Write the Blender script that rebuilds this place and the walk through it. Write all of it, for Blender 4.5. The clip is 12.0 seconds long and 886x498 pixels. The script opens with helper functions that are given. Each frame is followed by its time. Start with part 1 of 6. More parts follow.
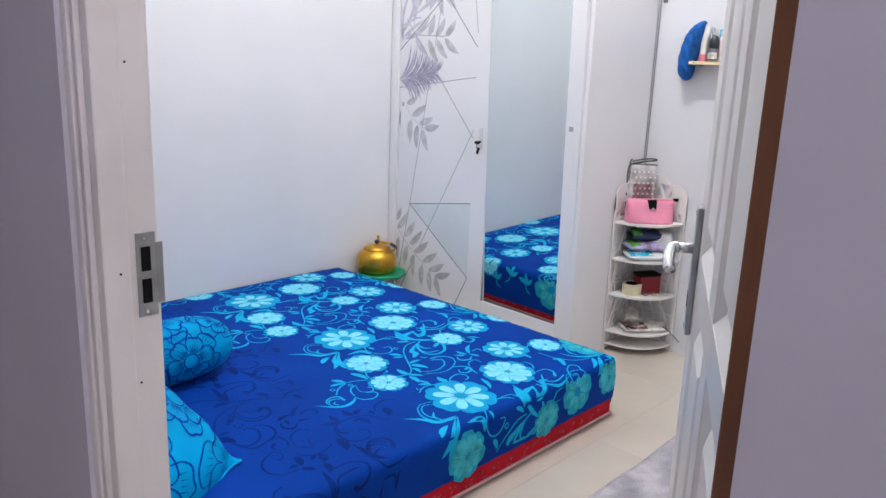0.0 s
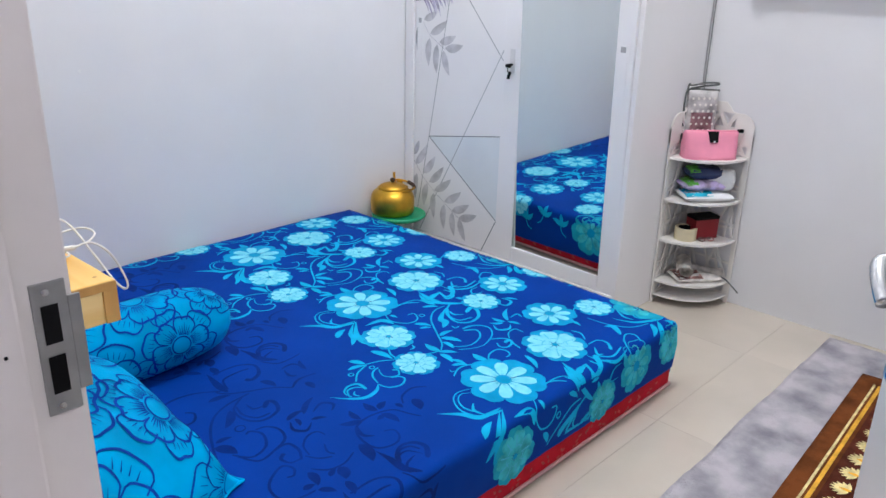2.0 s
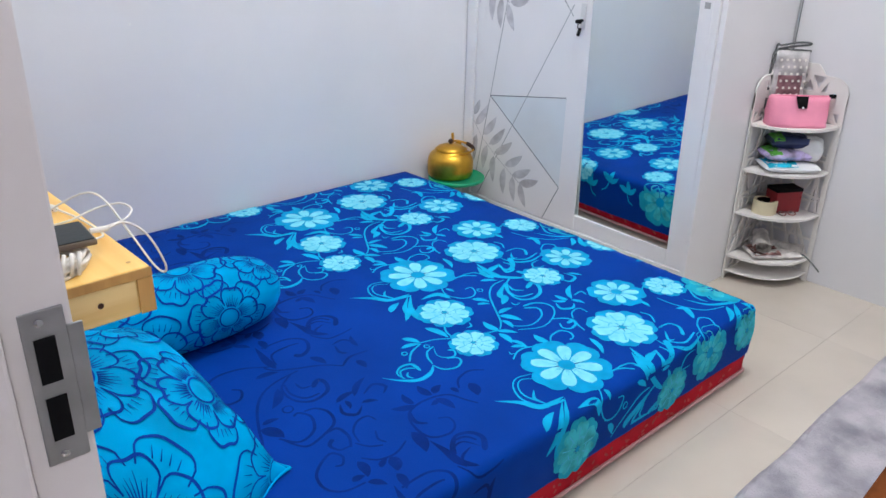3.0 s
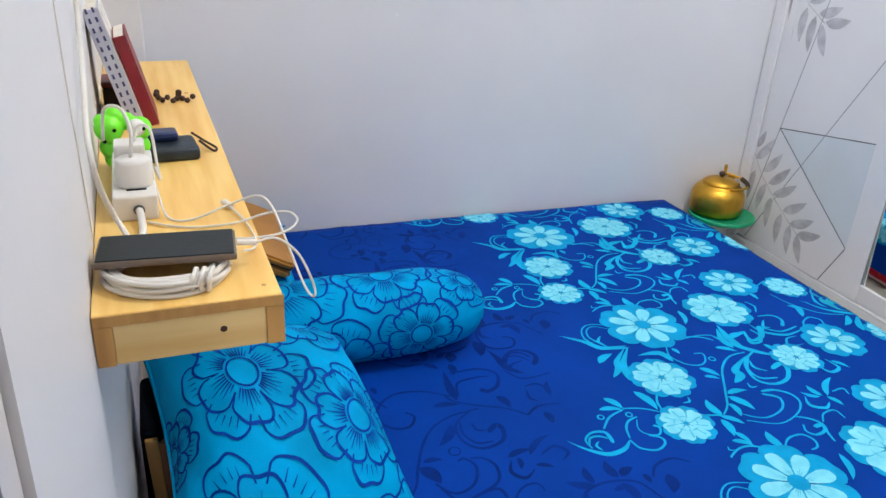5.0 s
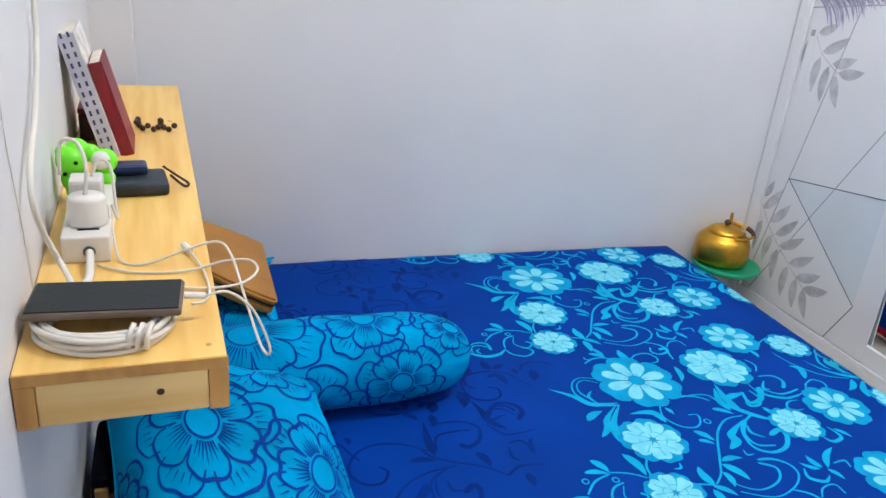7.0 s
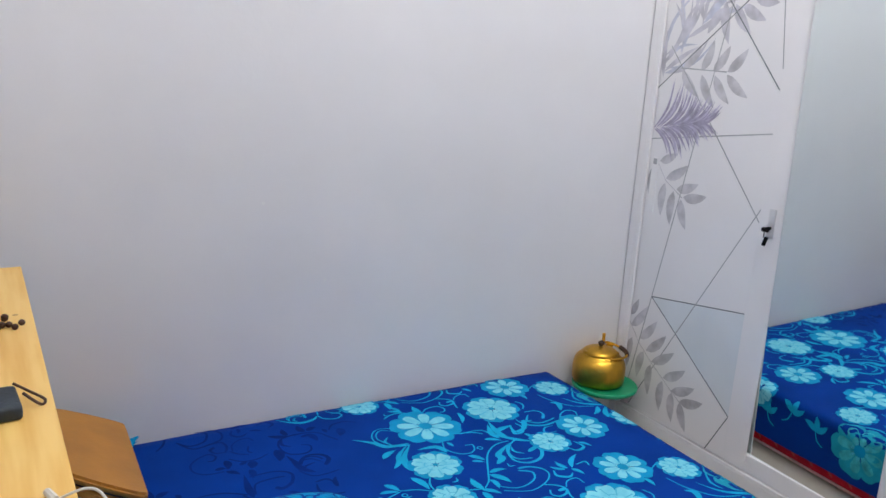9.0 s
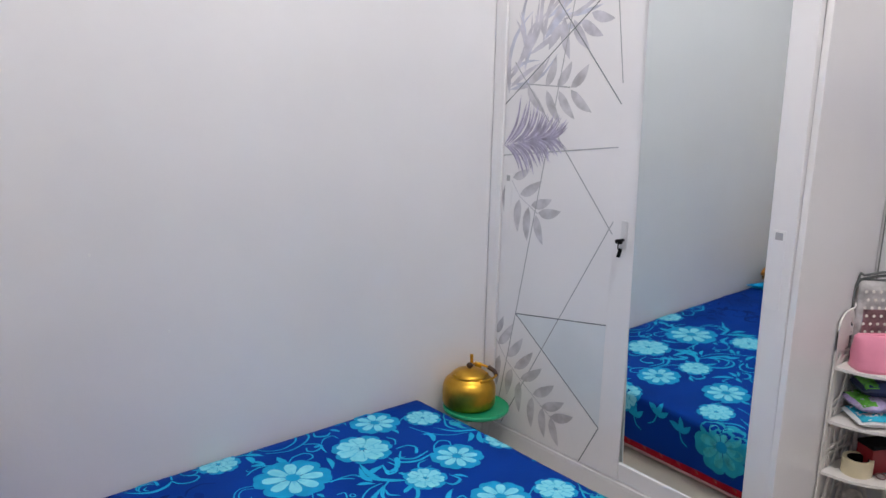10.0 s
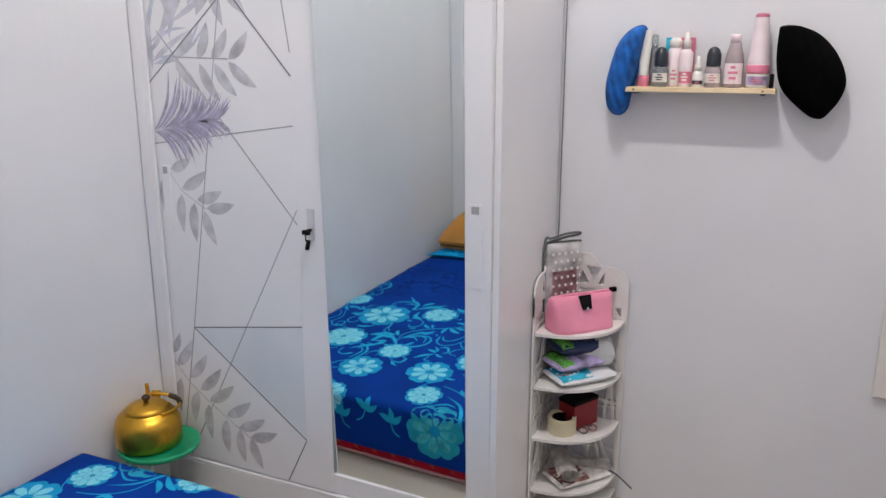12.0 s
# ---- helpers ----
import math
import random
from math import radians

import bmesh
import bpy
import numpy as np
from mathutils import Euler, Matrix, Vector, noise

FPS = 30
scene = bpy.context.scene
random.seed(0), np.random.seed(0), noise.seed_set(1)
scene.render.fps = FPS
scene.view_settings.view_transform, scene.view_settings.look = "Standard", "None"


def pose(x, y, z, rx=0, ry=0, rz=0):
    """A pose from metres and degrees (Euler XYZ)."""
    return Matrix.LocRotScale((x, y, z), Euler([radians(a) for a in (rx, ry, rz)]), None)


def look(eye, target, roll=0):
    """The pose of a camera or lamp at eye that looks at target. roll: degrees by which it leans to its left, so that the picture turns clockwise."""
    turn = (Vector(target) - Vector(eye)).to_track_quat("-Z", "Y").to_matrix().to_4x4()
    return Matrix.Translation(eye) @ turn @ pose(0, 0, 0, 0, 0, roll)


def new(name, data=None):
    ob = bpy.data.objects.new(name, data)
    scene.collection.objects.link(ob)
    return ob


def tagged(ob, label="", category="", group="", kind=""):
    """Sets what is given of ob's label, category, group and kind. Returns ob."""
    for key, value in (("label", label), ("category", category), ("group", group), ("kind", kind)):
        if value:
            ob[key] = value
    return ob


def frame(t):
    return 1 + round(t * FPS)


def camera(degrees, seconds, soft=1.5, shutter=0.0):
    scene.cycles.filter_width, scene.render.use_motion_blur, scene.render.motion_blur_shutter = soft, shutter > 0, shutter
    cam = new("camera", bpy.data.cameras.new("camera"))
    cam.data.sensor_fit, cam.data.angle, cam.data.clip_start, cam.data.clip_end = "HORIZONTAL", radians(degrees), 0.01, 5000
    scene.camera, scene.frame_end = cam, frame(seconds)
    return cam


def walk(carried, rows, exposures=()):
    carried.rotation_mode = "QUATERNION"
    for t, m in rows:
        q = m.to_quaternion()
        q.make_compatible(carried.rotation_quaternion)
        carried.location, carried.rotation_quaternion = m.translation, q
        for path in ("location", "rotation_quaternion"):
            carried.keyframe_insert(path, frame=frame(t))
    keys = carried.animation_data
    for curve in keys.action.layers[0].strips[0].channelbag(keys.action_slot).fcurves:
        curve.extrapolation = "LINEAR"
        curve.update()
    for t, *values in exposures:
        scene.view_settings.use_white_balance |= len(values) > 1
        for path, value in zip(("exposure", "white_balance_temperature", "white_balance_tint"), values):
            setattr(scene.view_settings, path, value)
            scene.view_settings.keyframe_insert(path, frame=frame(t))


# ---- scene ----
cam = camera(59.6, 12.0)
PATH = [
    (0, (-0.366, -2.943, 1.244), (1.049, -1.611, 0.771), 2.2),
    (0.5, (-0.271, -2.818, 1.257), (1.141, -1.497, 0.746), 1.9),
    (1, (-0.217, -2.748, 1.256), (1.19, -1.442, 0.697), 1.7),
    (1.5, (-0.173, -2.68, 1.24), (1.223, -1.389, 0.621), 1.5),
    (2, (-0.102, -2.58, 1.246), (1.259, -1.285, 0.56), 1.4),
    (2.5, (-0.045, -2.497, 1.246), (1.281, -1.202, 0.494), 1.3),
    (3, (-0.015, -2.462, 1.244), (1.219, -1.107, 0.444), 1.4),
    (3.5, (0.061, -2.423, 1.242), (1.101, -0.927, 0.417), 1.7),
    (3.7, (0.081, -2.407, 1.237), (1.061, -0.868, 0.417), 2.3),
    (5.3, (0.227, -2.327, 1.242), (0.826, -0.619, 0.392), 2.6),
    (5.5, (0.24, -2.321, 1.23), (0.817, -0.632, 0.326), 2.4),
    (6, (0.274, -2.303, 1.2), (0.833, -0.681, 0.173), 2.6),
    (6.5, (0.293, -2.286, 1.227), (0.902, -0.63, 0.286), 4.3),
    (7, (0.277, -2.271, 1.253), (0.91, -0.538, 0.483), 5.4),
    (7.2, (0.268, -2.261, 1.258), (0.898, -0.508, 0.529), 5.5),
    (8.8, (0.267, -2.188, 1.335), (1.161, -0.468, 0.843), 3.9),
    (9, (0.256, -2.163, 1.335), (1.233, -0.484, 0.863), 3.4),
    (9.5, (0.267, -2.118, 1.361), (1.409, -0.539, 0.913), 2.2),
    (10, (0.338, -2.075, 1.378), (1.605, -0.591, 0.942), 1.3),
    (10.5, (0.418, -2.002, 1.386), (1.817, -0.64, 0.952), 0.7),
    (11, (0.497, -1.973, 1.363), (2.011, -0.739, 0.931), 0.7),
    (11.5, (0.539, -1.94, 1.339), (2.176, -0.877, 0.902), 0.4),
    (12, (0.55, -1.852, 1.361), (2.313, -1.041, 0.876), -0.0),
]
walk(cam, [(t, look(eye, target, roll)) for t, eye, target, roll in PATH],
     [(0.0, -0.22, 6300, 9), (1.0, -0.25, 6250, 8), (2.5, -0.21, 6200, 7), (3.7, -0.18, 6200, 7), (5.3, -0.32, 6350, 6), (6.3, -0.15, 6300, 6), (7.2, -0.37, 6250, 6), (8.8, -0.58, 6350, 8), (10.0, -0.64, 6600, 10), (12.0, -0.62, 6600, 10)])

# ---- light ----
world = bpy.data.worlds.new("night_sky")
scene.world = world
world.use_nodes = True
world.node_tree.nodes["Background"].inputs[0].default_value = (0.05, 0.06, 0.09, 1)
world.node_tree.nodes["Background"].inputs[1].default_value = 0.1


def bulb_light(name, place, watts, colour, radius):
    data = bpy.data.lights.new(name, "POINT")
    data.energy, data.color, data.shadow_soft_size = watts, colour, radius
    ob = new(name, data)
    ob.location = place
    return ob


LAMP = Vector((1.62, -1.42, 3.10))
# added fill for the hall and door frame; its real source is out of view
HALL_FILL = Vector((-0.50, -3.85, 3.10))
bulb_light("room_bulb_light", LAMP, 99, (1.0, 0.975, 0.965), 0.034)
bulb_light("hall_bulb_light", HALL_FILL, 60, (1.0, 0.965, 0.97), 0.06)


# ---- materials ----
def material(name, colour, rough=0.6, metal=0.0, vary=0.06, scale=9.0, bump=0.05, grain=180.0, tint=None, coat=0.0, spec=0.5):
    """Painted, woven or cast surface: broad stains, fine grain and a little relief."""
    m = bpy.data.materials.new(name)
    m.use_nodes = True
    nodes, links = m.node_tree.nodes, m.node_tree.links
    bsdf = nodes["Principled BSDF"]
    bsdf.inputs["Roughness"].default_value = rough
    bsdf.inputs["Metallic"].default_value = metal
    bsdf.inputs["Coat Weight"].default_value = coat
    bsdf.inputs["Specular IOR Level"].default_value = spec
    where = nodes.new("ShaderNodeTexCoord")
    broad, fine = nodes.new("ShaderNodeTexNoise"), nodes.new("ShaderNodeTexNoise")
    broad.inputs["Scale"].default_value, broad.inputs["Detail"].default_value = scale, 5
    fine.inputs["Scale"].default_value, fine.inputs["Detail"].default_value = grain, 3
    for tex in (broad, fine):
        links.new(where.outputs["Object"], tex.inputs["Vector"])
    mix = nodes.new("ShaderNodeMix")
    mix.data_type = "RGBA"
    dark = tint or tuple(c * (1 - 2.5 * vary) for c in colour)
    mix.inputs["A"].default_value = (*dark, 1)
    mix.inputs["B"].default_value = (*(min(1.0, c * (1 + vary)) for c in colour), 1)
    ramp = nodes.new("ShaderNodeMapRange")
    ramp.inputs["From Min"].default_value, ramp.inputs["From Max"].default_value = 0.3, 0.62
    links.new(broad.outputs["Fac"], ramp.inputs["Value"])
    links.new(ramp.outputs["Result"], mix.inputs["Factor"])
    links.new(mix.outputs["Result"], bsdf.inputs["Base Color"])
    rise = nodes.new("ShaderNodeBump")
    rise.inputs["Strength"].default_value, rise.inputs["Distance"].default_value = bump, 0.004
    links.new(fine.outputs["Fac"], rise.inputs["Height"])
    links.new(rise.outputs["Normal"], bsdf.inputs["Normal"])
    return m


def wood_material(name, light, dark, axis, rough=0.45):
    """Planed softwood: long grain bands along one axis, with a few darker streaks."""
    m = material(name, light, rough, vary=0.05, scale=3)
    nodes, links = m.node_tree.nodes, m.node_tree.links
    bsdf, where = nodes["Principled BSDF"], nodes["Texture Coordinate"]
    squeeze = nodes.new("ShaderNodeMapping")
    squeeze.inputs["Scale"].default_value = [3.0 if n == axis else 38.0 for n in range(3)]
    bands = nodes.new("ShaderNodeTexNoise")
    bands.inputs["Scale"].default_value, bands.inputs["Detail"].default_value = 1.0, 6
    links.new(where.outputs["Object"], squeeze.inputs["Vector"])
    links.new(squeeze.outputs["Vector"], bands.inputs["Vector"])
    ramp = nodes.new("ShaderNodeValToRGB")
    ramp.color_ramp.elements[0].position, ramp.color_ramp.elements[0].color = 0.32, (*dark, 1)
    ramp.color_ramp.elements[1].position, ramp.color_ramp.elements[1].color = 0.60, (*light, 1)
    links.new(bands.outputs["Fac"], ramp.inputs["Fac"])
    links.new(ramp.outputs["Color"], bsdf.inputs["Base Color"])
    return m


WALL = material("wall_paint", (0.775, 0.77, 0.79), 0.55, vary=0.02, scale=1.6, bump=0.10, grain=60)
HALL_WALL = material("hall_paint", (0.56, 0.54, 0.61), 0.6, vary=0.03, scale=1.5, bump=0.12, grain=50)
CEILING = material("ceiling_paint", (0.80, 0.80, 0.80), 0.8, vary=0.02, scale=2)
FRAME_WHITE = material("frame_gloss_paint", (0.76, 0.72, 0.71), 0.38, vary=0.04, scale=6, bump=0.08, grain=40)
DOOR_WHITE = material("door_gloss_paint", (0.81, 0.78, 0.745), 0.33, vary=0.03, scale=5, bump=0.06, grain=40)
BROWN_WOOD = wood_material("brown_frame_wood", (0.27, 0.105, 0.042), (0.15, 0.052, 0.022), 2, 0.5)
PINE_Y = wood_material("pine_along", (0.90, 0.60, 0.19), (0.80, 0.46, 0.105), 1, 0.42)
PINE_X = wood_material("pine_across", (0.86, 0.63, 0.28), (0.76, 0.50, 0.18), 0, 0.45)
PINE_PALE = wood_material("pale_shelf_board", (0.84, 0.68, 0.44), (0.74, 0.54, 0.30), 1, 0.5)
PINE_END = wood_material("pine_block", (0.60, 0.34, 0.105), (0.44, 0.22, 0.06), 2, 0.5)
TILE = material("floor_tile_glaze", (0.575, 0.515, 0.44), 0.16, vary=0.035, scale=2.6, bump=0.015, grain=25, coat=0.3)
GROUT = material("tile_grout", (0.56, 0.50, 0.425), 0.4, vary=0.1, scale=30)
SHEET = material("royal_blue_cotton", (0.001, 0.040, 0.295), 0.75, vary=0.06, scale=5, bump=0.16, grain=420, spec=0.08)
PRINT_DARK = material("navy_print", (0.001, 0.022, 0.19), 0.75, vary=0.12, scale=12, bump=0.16, grain=420, spec=0.08)
PRINT_MID = material("azure_print", (0.012, 0.40, 0.68), 0.75, vary=0.05, scale=22, bump=0.16, grain=420, spec=0.08)
PRINT_TEAL = material("turquoise_print", (0.008, 0.32, 0.62), 0.75, vary=0.05, scale=30, bump=0.16, grain=420, spec=0.08)
# pale petals on the hanging sides: their shade is put into the colour
PRINT_PALE_SHADED = material("shaded_pale_print", (0.06, 0.49, 0.58), 0.75, vary=0.18, scale=26, bump=0.16, grain=420, spec=0.08)
PRINT_PALE = material("pale_aqua_print", (0.23, 0.68, 0.81), 0.75, vary=0.06, scale=34, bump=0.16, grain=420, tint=(0.16, 0.62, 0.80), spec=0.2)
PRINT_VEIN = material("soft_aqua_vein_print", (0.09, 0.52, 0.74), 0.75, vary=0.05, bump=0.16, grain=420, spec=0.08)
# the turquoise print again, coloured as it looks shaded down the sides
PRINT_TEAL_SHADED = material("shaded_turquoise_print", (0.02, 0.37, 0.54), 0.75, vary=0.08, scale=26, bump=0.16, grain=420, spec=0.08)
PILLOW = material("bright_cyan_cotton", (0.004, 0.335, 0.665), 0.75, vary=0.10, scale=7, bump=0.2, grain=380, spec=0.08)
PILLOW_LINE = material("dark_blue_line_print", (0.003, 0.050, 0.33), 0.75, vary=0.1, bump=0.16, spec=0.08)
RED = material("red_mattress_cloth", (0.46, 0.006, 0.020), 0.7, vary=0.12, scale=16, bump=0.2, grain=160, spec=0.12)
RED_MOTIF = material("gold_mattress_motif", (0.40, 0.035, 0.025), 0.6, vary=0.2, scale=30)
PIPING = material("mattress_piping", (0.60, 0.34, 0.33), 0.7)
LAMINATE = material("white_laminate", (0.88, 0.87, 0.88), 0.30, vary=0.012, scale=3, bump=0.02)
LINE_DARK = material("grey_green_line", (0.17, 0.20, 0.215), 0.4, vary=0.1)
LINE_SOFT = material("soft_grey_line", (0.40, 0.41, 0.43), 0.4, vary=0.1)
LEAF_GREY = material("grey_leaf_print", (0.61, 0.60, 0.63), 0.35, vary=0.12, scale=20)
LEAF_SOFT = material("pale_leaf_print", (0.63, 0.62, 0.68), 0.35, vary=0.10, scale=20)
LEAF_LILAC = material("lilac_leaf_print", (0.62, 0.64, 0.74), 0.35, vary=0.12, scale=20)
LEAF_VIOLET_PALE = material("pale_violet_frond_print", (0.56, 0.53, 0.66), 0.35, vary=0.12, scale=40)
LEAF_VIOLET = material("violet_frond_print", (0.40, 0.37, 0.50), 0.35, vary=0.12, scale=40)
PANEL_BLUE = material("pale_blue_panel_print", (0.77, 0.81, 0.835), 0.3, vary=0.02, scale=4)
STEEL = material("brushed_steel", (0.42, 0.43, 0.44), 0.32, 0.9, vary=0.08, scale=20, bump=0.03)
CHROME = material("satin_chrome", (0.60, 0.61, 0.63), 0.22, 1.0, vary=0.06, scale=14)
BLACK = material("black_hole", (0.004, 0.004, 0.005), 0.6, vary=0.1, spec=0.12)
BLACK_CLOTH = material("black_felt", (0.002, 0.002, 0.002), 0.95, vary=0.2, scale=14, bump=0.2, spec=0.03)
BLUE_CLOTH = material("blue_knit", (0.002, 0.105, 0.40), 0.85, vary=0.2, scale=30, bump=0.4, grain=200)
GOLD = material("gold_anodised_aluminium", (0.66, 0.37, 0.045), 0.36, 1.0, vary=0.10, scale=18, bump=0.03)
BRASS_DARK = material("dark_bakelite", (0.05, 0.022, 0.012), 0.35, vary=0.1)
GREEN = material("green_plastic", (0.012, 0.36, 0.17), 0.35, vary=0.06)
LIME = material("lime_vinyl", (0.20, 0.86, 0.02), 0.4, vary=0.06)
WHITE_PLASTIC = material("white_plastic", (0.78, 0.75, 0.70), 0.35, vary=0.02)
CABLE = material("white_cable_sheath", (0.76, 0.72, 0.66), 0.45, vary=0.03)
SHELF_PLASTIC = material("ivory_shelf_plastic", (0.84, 0.81, 0.78), 0.35, vary=0.02)
PHONE_GLASS = material("phone_glass", (0.012, 0.017, 0.020), 0.30, vary=0.05, spec=0.18)
PHONE_CASE = material("clear_brown_case", (0.16, 0.12, 0.09), 0.3)
WALLET = material("navy_leather", (0.016, 0.026, 0.038), 0.5, vary=0.15, scale=25, bump=0.25)
BOOK_RED = material("maroon_cover", (0.24, 0.010, 0.022), 0.45, vary=0.08)
BOOK_WHITE = material("patterned_cover", (0.58, 0.58, 0.68), 0.5, vary=0.05)
BOOK_INK = material("indigo_ink", (0.05, 0.05, 0.16), 0.5)
PAPER = material("page_edges", (0.75, 0.70, 0.60), 0.8, vary=0.05, scale=60)
TAN = material("tan_leather", (0.46, 0.20, 0.032), 0.5, vary=0.07, scale=9, bump=0.2, grain=120)
DARK_BROWN = material("dark_brown_trim", (0.06, 0.022, 0.012), 0.6)
RUG = material("grey_shaggy_rug", (0.42, 0.395, 0.425), 0.95, vary=0.2, scale=9, bump=0.9, grain=150, tint=(0.235, 0.23, 0.26), spec=0.1)
MAT_BROWN = material("brown_plush", (0.15, 0.045, 0.012), 0.95, vary=0.2, scale=14, bump=0.6, grain=220, spec=0.1)
MAT_MAROON = material("maroon_plush", (0.095, 0.022, 0.012), 0.95, vary=0.2, scale=14, bump=0.6, grain=220, spec=0.1)
MAT_GOLD = material("gold_plush", (0.78, 0.42, 0.05), 0.9, vary=0.15, scale=24, bump=0.5, spec=0.1)
MAT_CREAM = material("cream_plush", (0.78, 0.66, 0.32), 0.9, vary=0.2, scale=30, bump=0.5, spec=0.1)
PINK = material("pink_vinyl", (0.86, 0.30, 0.43), 0.4, vary=0.05, bump=0.12, grain=40)
PINK_LABEL = material("rose_plastic", (0.75, 0.22, 0.32), 0.35)
PINK_PALE = material("blush_plastic", (0.88, 0.74, 0.76), 0.3)
GREY_VINYL = material("smoky_vinyl", (0.52, 0.50, 0.50), 0.25, vary=0.2, scale=25)
GREY_EDGE = material("grey_binding", (0.12, 0.13, 0.13), 0.5)
DOT_WHITE = material("white_dots", (0.80, 0.77, 0.72), 0.5)
MAROON_BOX = material("maroon_box_card", (0.24, 0.008, 0.014), 0.45)
CREAM = material("cream_tape", (0.70, 0.62, 0.42), 0.5)
AQUA_PACK = material("aqua_pack", (0.04, 0.47, 0.66), 0.25, vary=0.15, scale=30)
GREEN_PACK = material("leaf_green_pack", (0.14, 0.48, 0.08), 0.25, vary=0.3, scale=30)
DUSKY = material("dusky_pink_vinyl", (0.46, 0.26, 0.29), 0.25, vary=0.2, scale=30)
# near-black that stands for the shade between pillow and wall
GAP_SHADE = material("black_gap_shade", (0.004, 0.005, 0.010), 0.9, vary=0.2, bump=0.3, spec=0.05)
LILAC_PACK = material("lilac_pack", (0.55, 0.46, 0.72), 0.22, vary=0.3, scale=26)
WHITE_PACK = material("white_wrap", (0.84, 0.85, 0.86), 0.25, vary=0.05, bump=0.4, grain=40)
NAVY_PACK = material("navy_pack", (0.015, 0.03, 0.11), 0.3, vary=0.2)
LINEN = material("cream_linen", (0.82, 0.78, 0.74), 0.8, vary=0.15, scale=30, bump=0.3)
FLORAL_RED = material("faded_red_print", (0.40, 0.20, 0.18), 0.8, vary=0.4, scale=40)
BOTTLE_DARK = material("dark_cap_plastic", (0.02, 0.026, 0.036), 0.3)
GLASSY = material("tinted_bottle", (0.62, 0.66, 0.68), 0.10, vary=0.10, scale=20, coat=0.6)
GLASSY.node_tree.nodes["Principled BSDF"].inputs["Transmission Weight"].default_value = 0.75
MAUVE = material("mauve_bottle", (0.78, 0.64, 0.67), 0.12, vary=0.1, coat=0.5)
MAUVE.node_tree.nodes["Principled BSDF"].inputs["Transmission Weight"].default_value = 0.55
PULL_GREY = material("recess_grey", (0.42, 0.42, 0.44), 0.6)
SILVER = material("bright_lock_plate", (0.74, 0.74, 0.75), 0.30, 0.6, vary=0.05)
GREY_SIDE = material("grey_seam", (0.22, 0.23, 0.23), 0.7)

MIRROR = bpy.data.materials.new("silvered_mirror")
MIRROR.use_nodes = True
MIRROR.node_tree.nodes["Principled BSDF"].inputs["Base Color"].default_value = (0.80, 0.86, 0.86, 1)
MIRROR.node_tree.nodes["Principled BSDF"].inputs["Metallic"].default_value = 1
MIRROR.node_tree.nodes["Principled BSDF"].inputs["Roughness"].default_value = 0.02

BULB = bpy.data.materials.new("lit_bulb")
BULB.use_nodes = True
BULB.node_tree.nodes["Principled BSDF"].inputs["Emission Color"].default_value = (1, 0.97, 0.94, 1)
BULB.node_tree.nodes["Principled BSDF"].inputs["Emission Strength"].default_value = 6


# ---- building helpers ----
def part(name, bm, mat, parent=None, label="", smooth=False):
    """Links a bmesh as one mesh object, under a thing or a part."""
    mesh = bpy.data.meshes.new(name)
    bm.to_mesh(mesh)
    bm.free()
    mesh.materials.append(mat)
    if smooth:
        mesh.polygons.foreach_set("use_smooth", [True] * len(mesh.polygons))
    ob = new(name, mesh)
    if parent:
        ob.parent = parent
    if label:
        tagged(ob, label)
    return ob


def thing(name, place, label, category, group="", turn=0.0):
    """An Empty at the thing's base, which carries its parts."""
    ob = new(name)
    ob.empty_display_size = 0.05
    ob.matrix_basis = pose(*place, 0, 0, turn)
    return tagged(ob, label, category, group)


def box(lo, hi, bevel=0.0, bm=None, segments=2):
    bm = bm or bmesh.new()
    own = bmesh.new()
    bmesh.ops.create_cube(own, size=1)
    for v in own.verts:
        v.co = [(a + b) / 2 + c * (b - a) for a, b, c in zip(lo, hi, v.co)]
    if bevel:
        bmesh.ops.bevel(own, geom=own.edges[:], offset=bevel, segments=segments, affect="EDGES", profile=0.6)
    return join(bm, own)


def join(bm, own, m=None):
    """Adds one bmesh to another."""
    made = {v: bm.verts.new(m @ v.co if m else v.co) for v in own.verts}
    for f in own.faces:
        bm.faces.new([made[v] for v in f.verts])
    own.free()
    return bm


def lathe(profile, around=24, bm=None, m=None):
    """Turns (radius, height) pairs about z."""
    own = bmesh.new()
    rings = []
    for r, z in profile:
        rings.append([own.verts.new((r * math.cos(2 * math.pi * k / around), r * math.sin(2 * math.pi * k / around), z)) for k in range(around)])
    for a, b in zip(rings, rings[1:]):
        for k in range(around):
            own.faces.new((a[k], a[(k + 1) % around], b[(k + 1) % around], b[k]))
    own.faces.new(rings[0][::-1])
    own.faces.new(rings[-1])
    return join(bm or bmesh.new(), own, m)


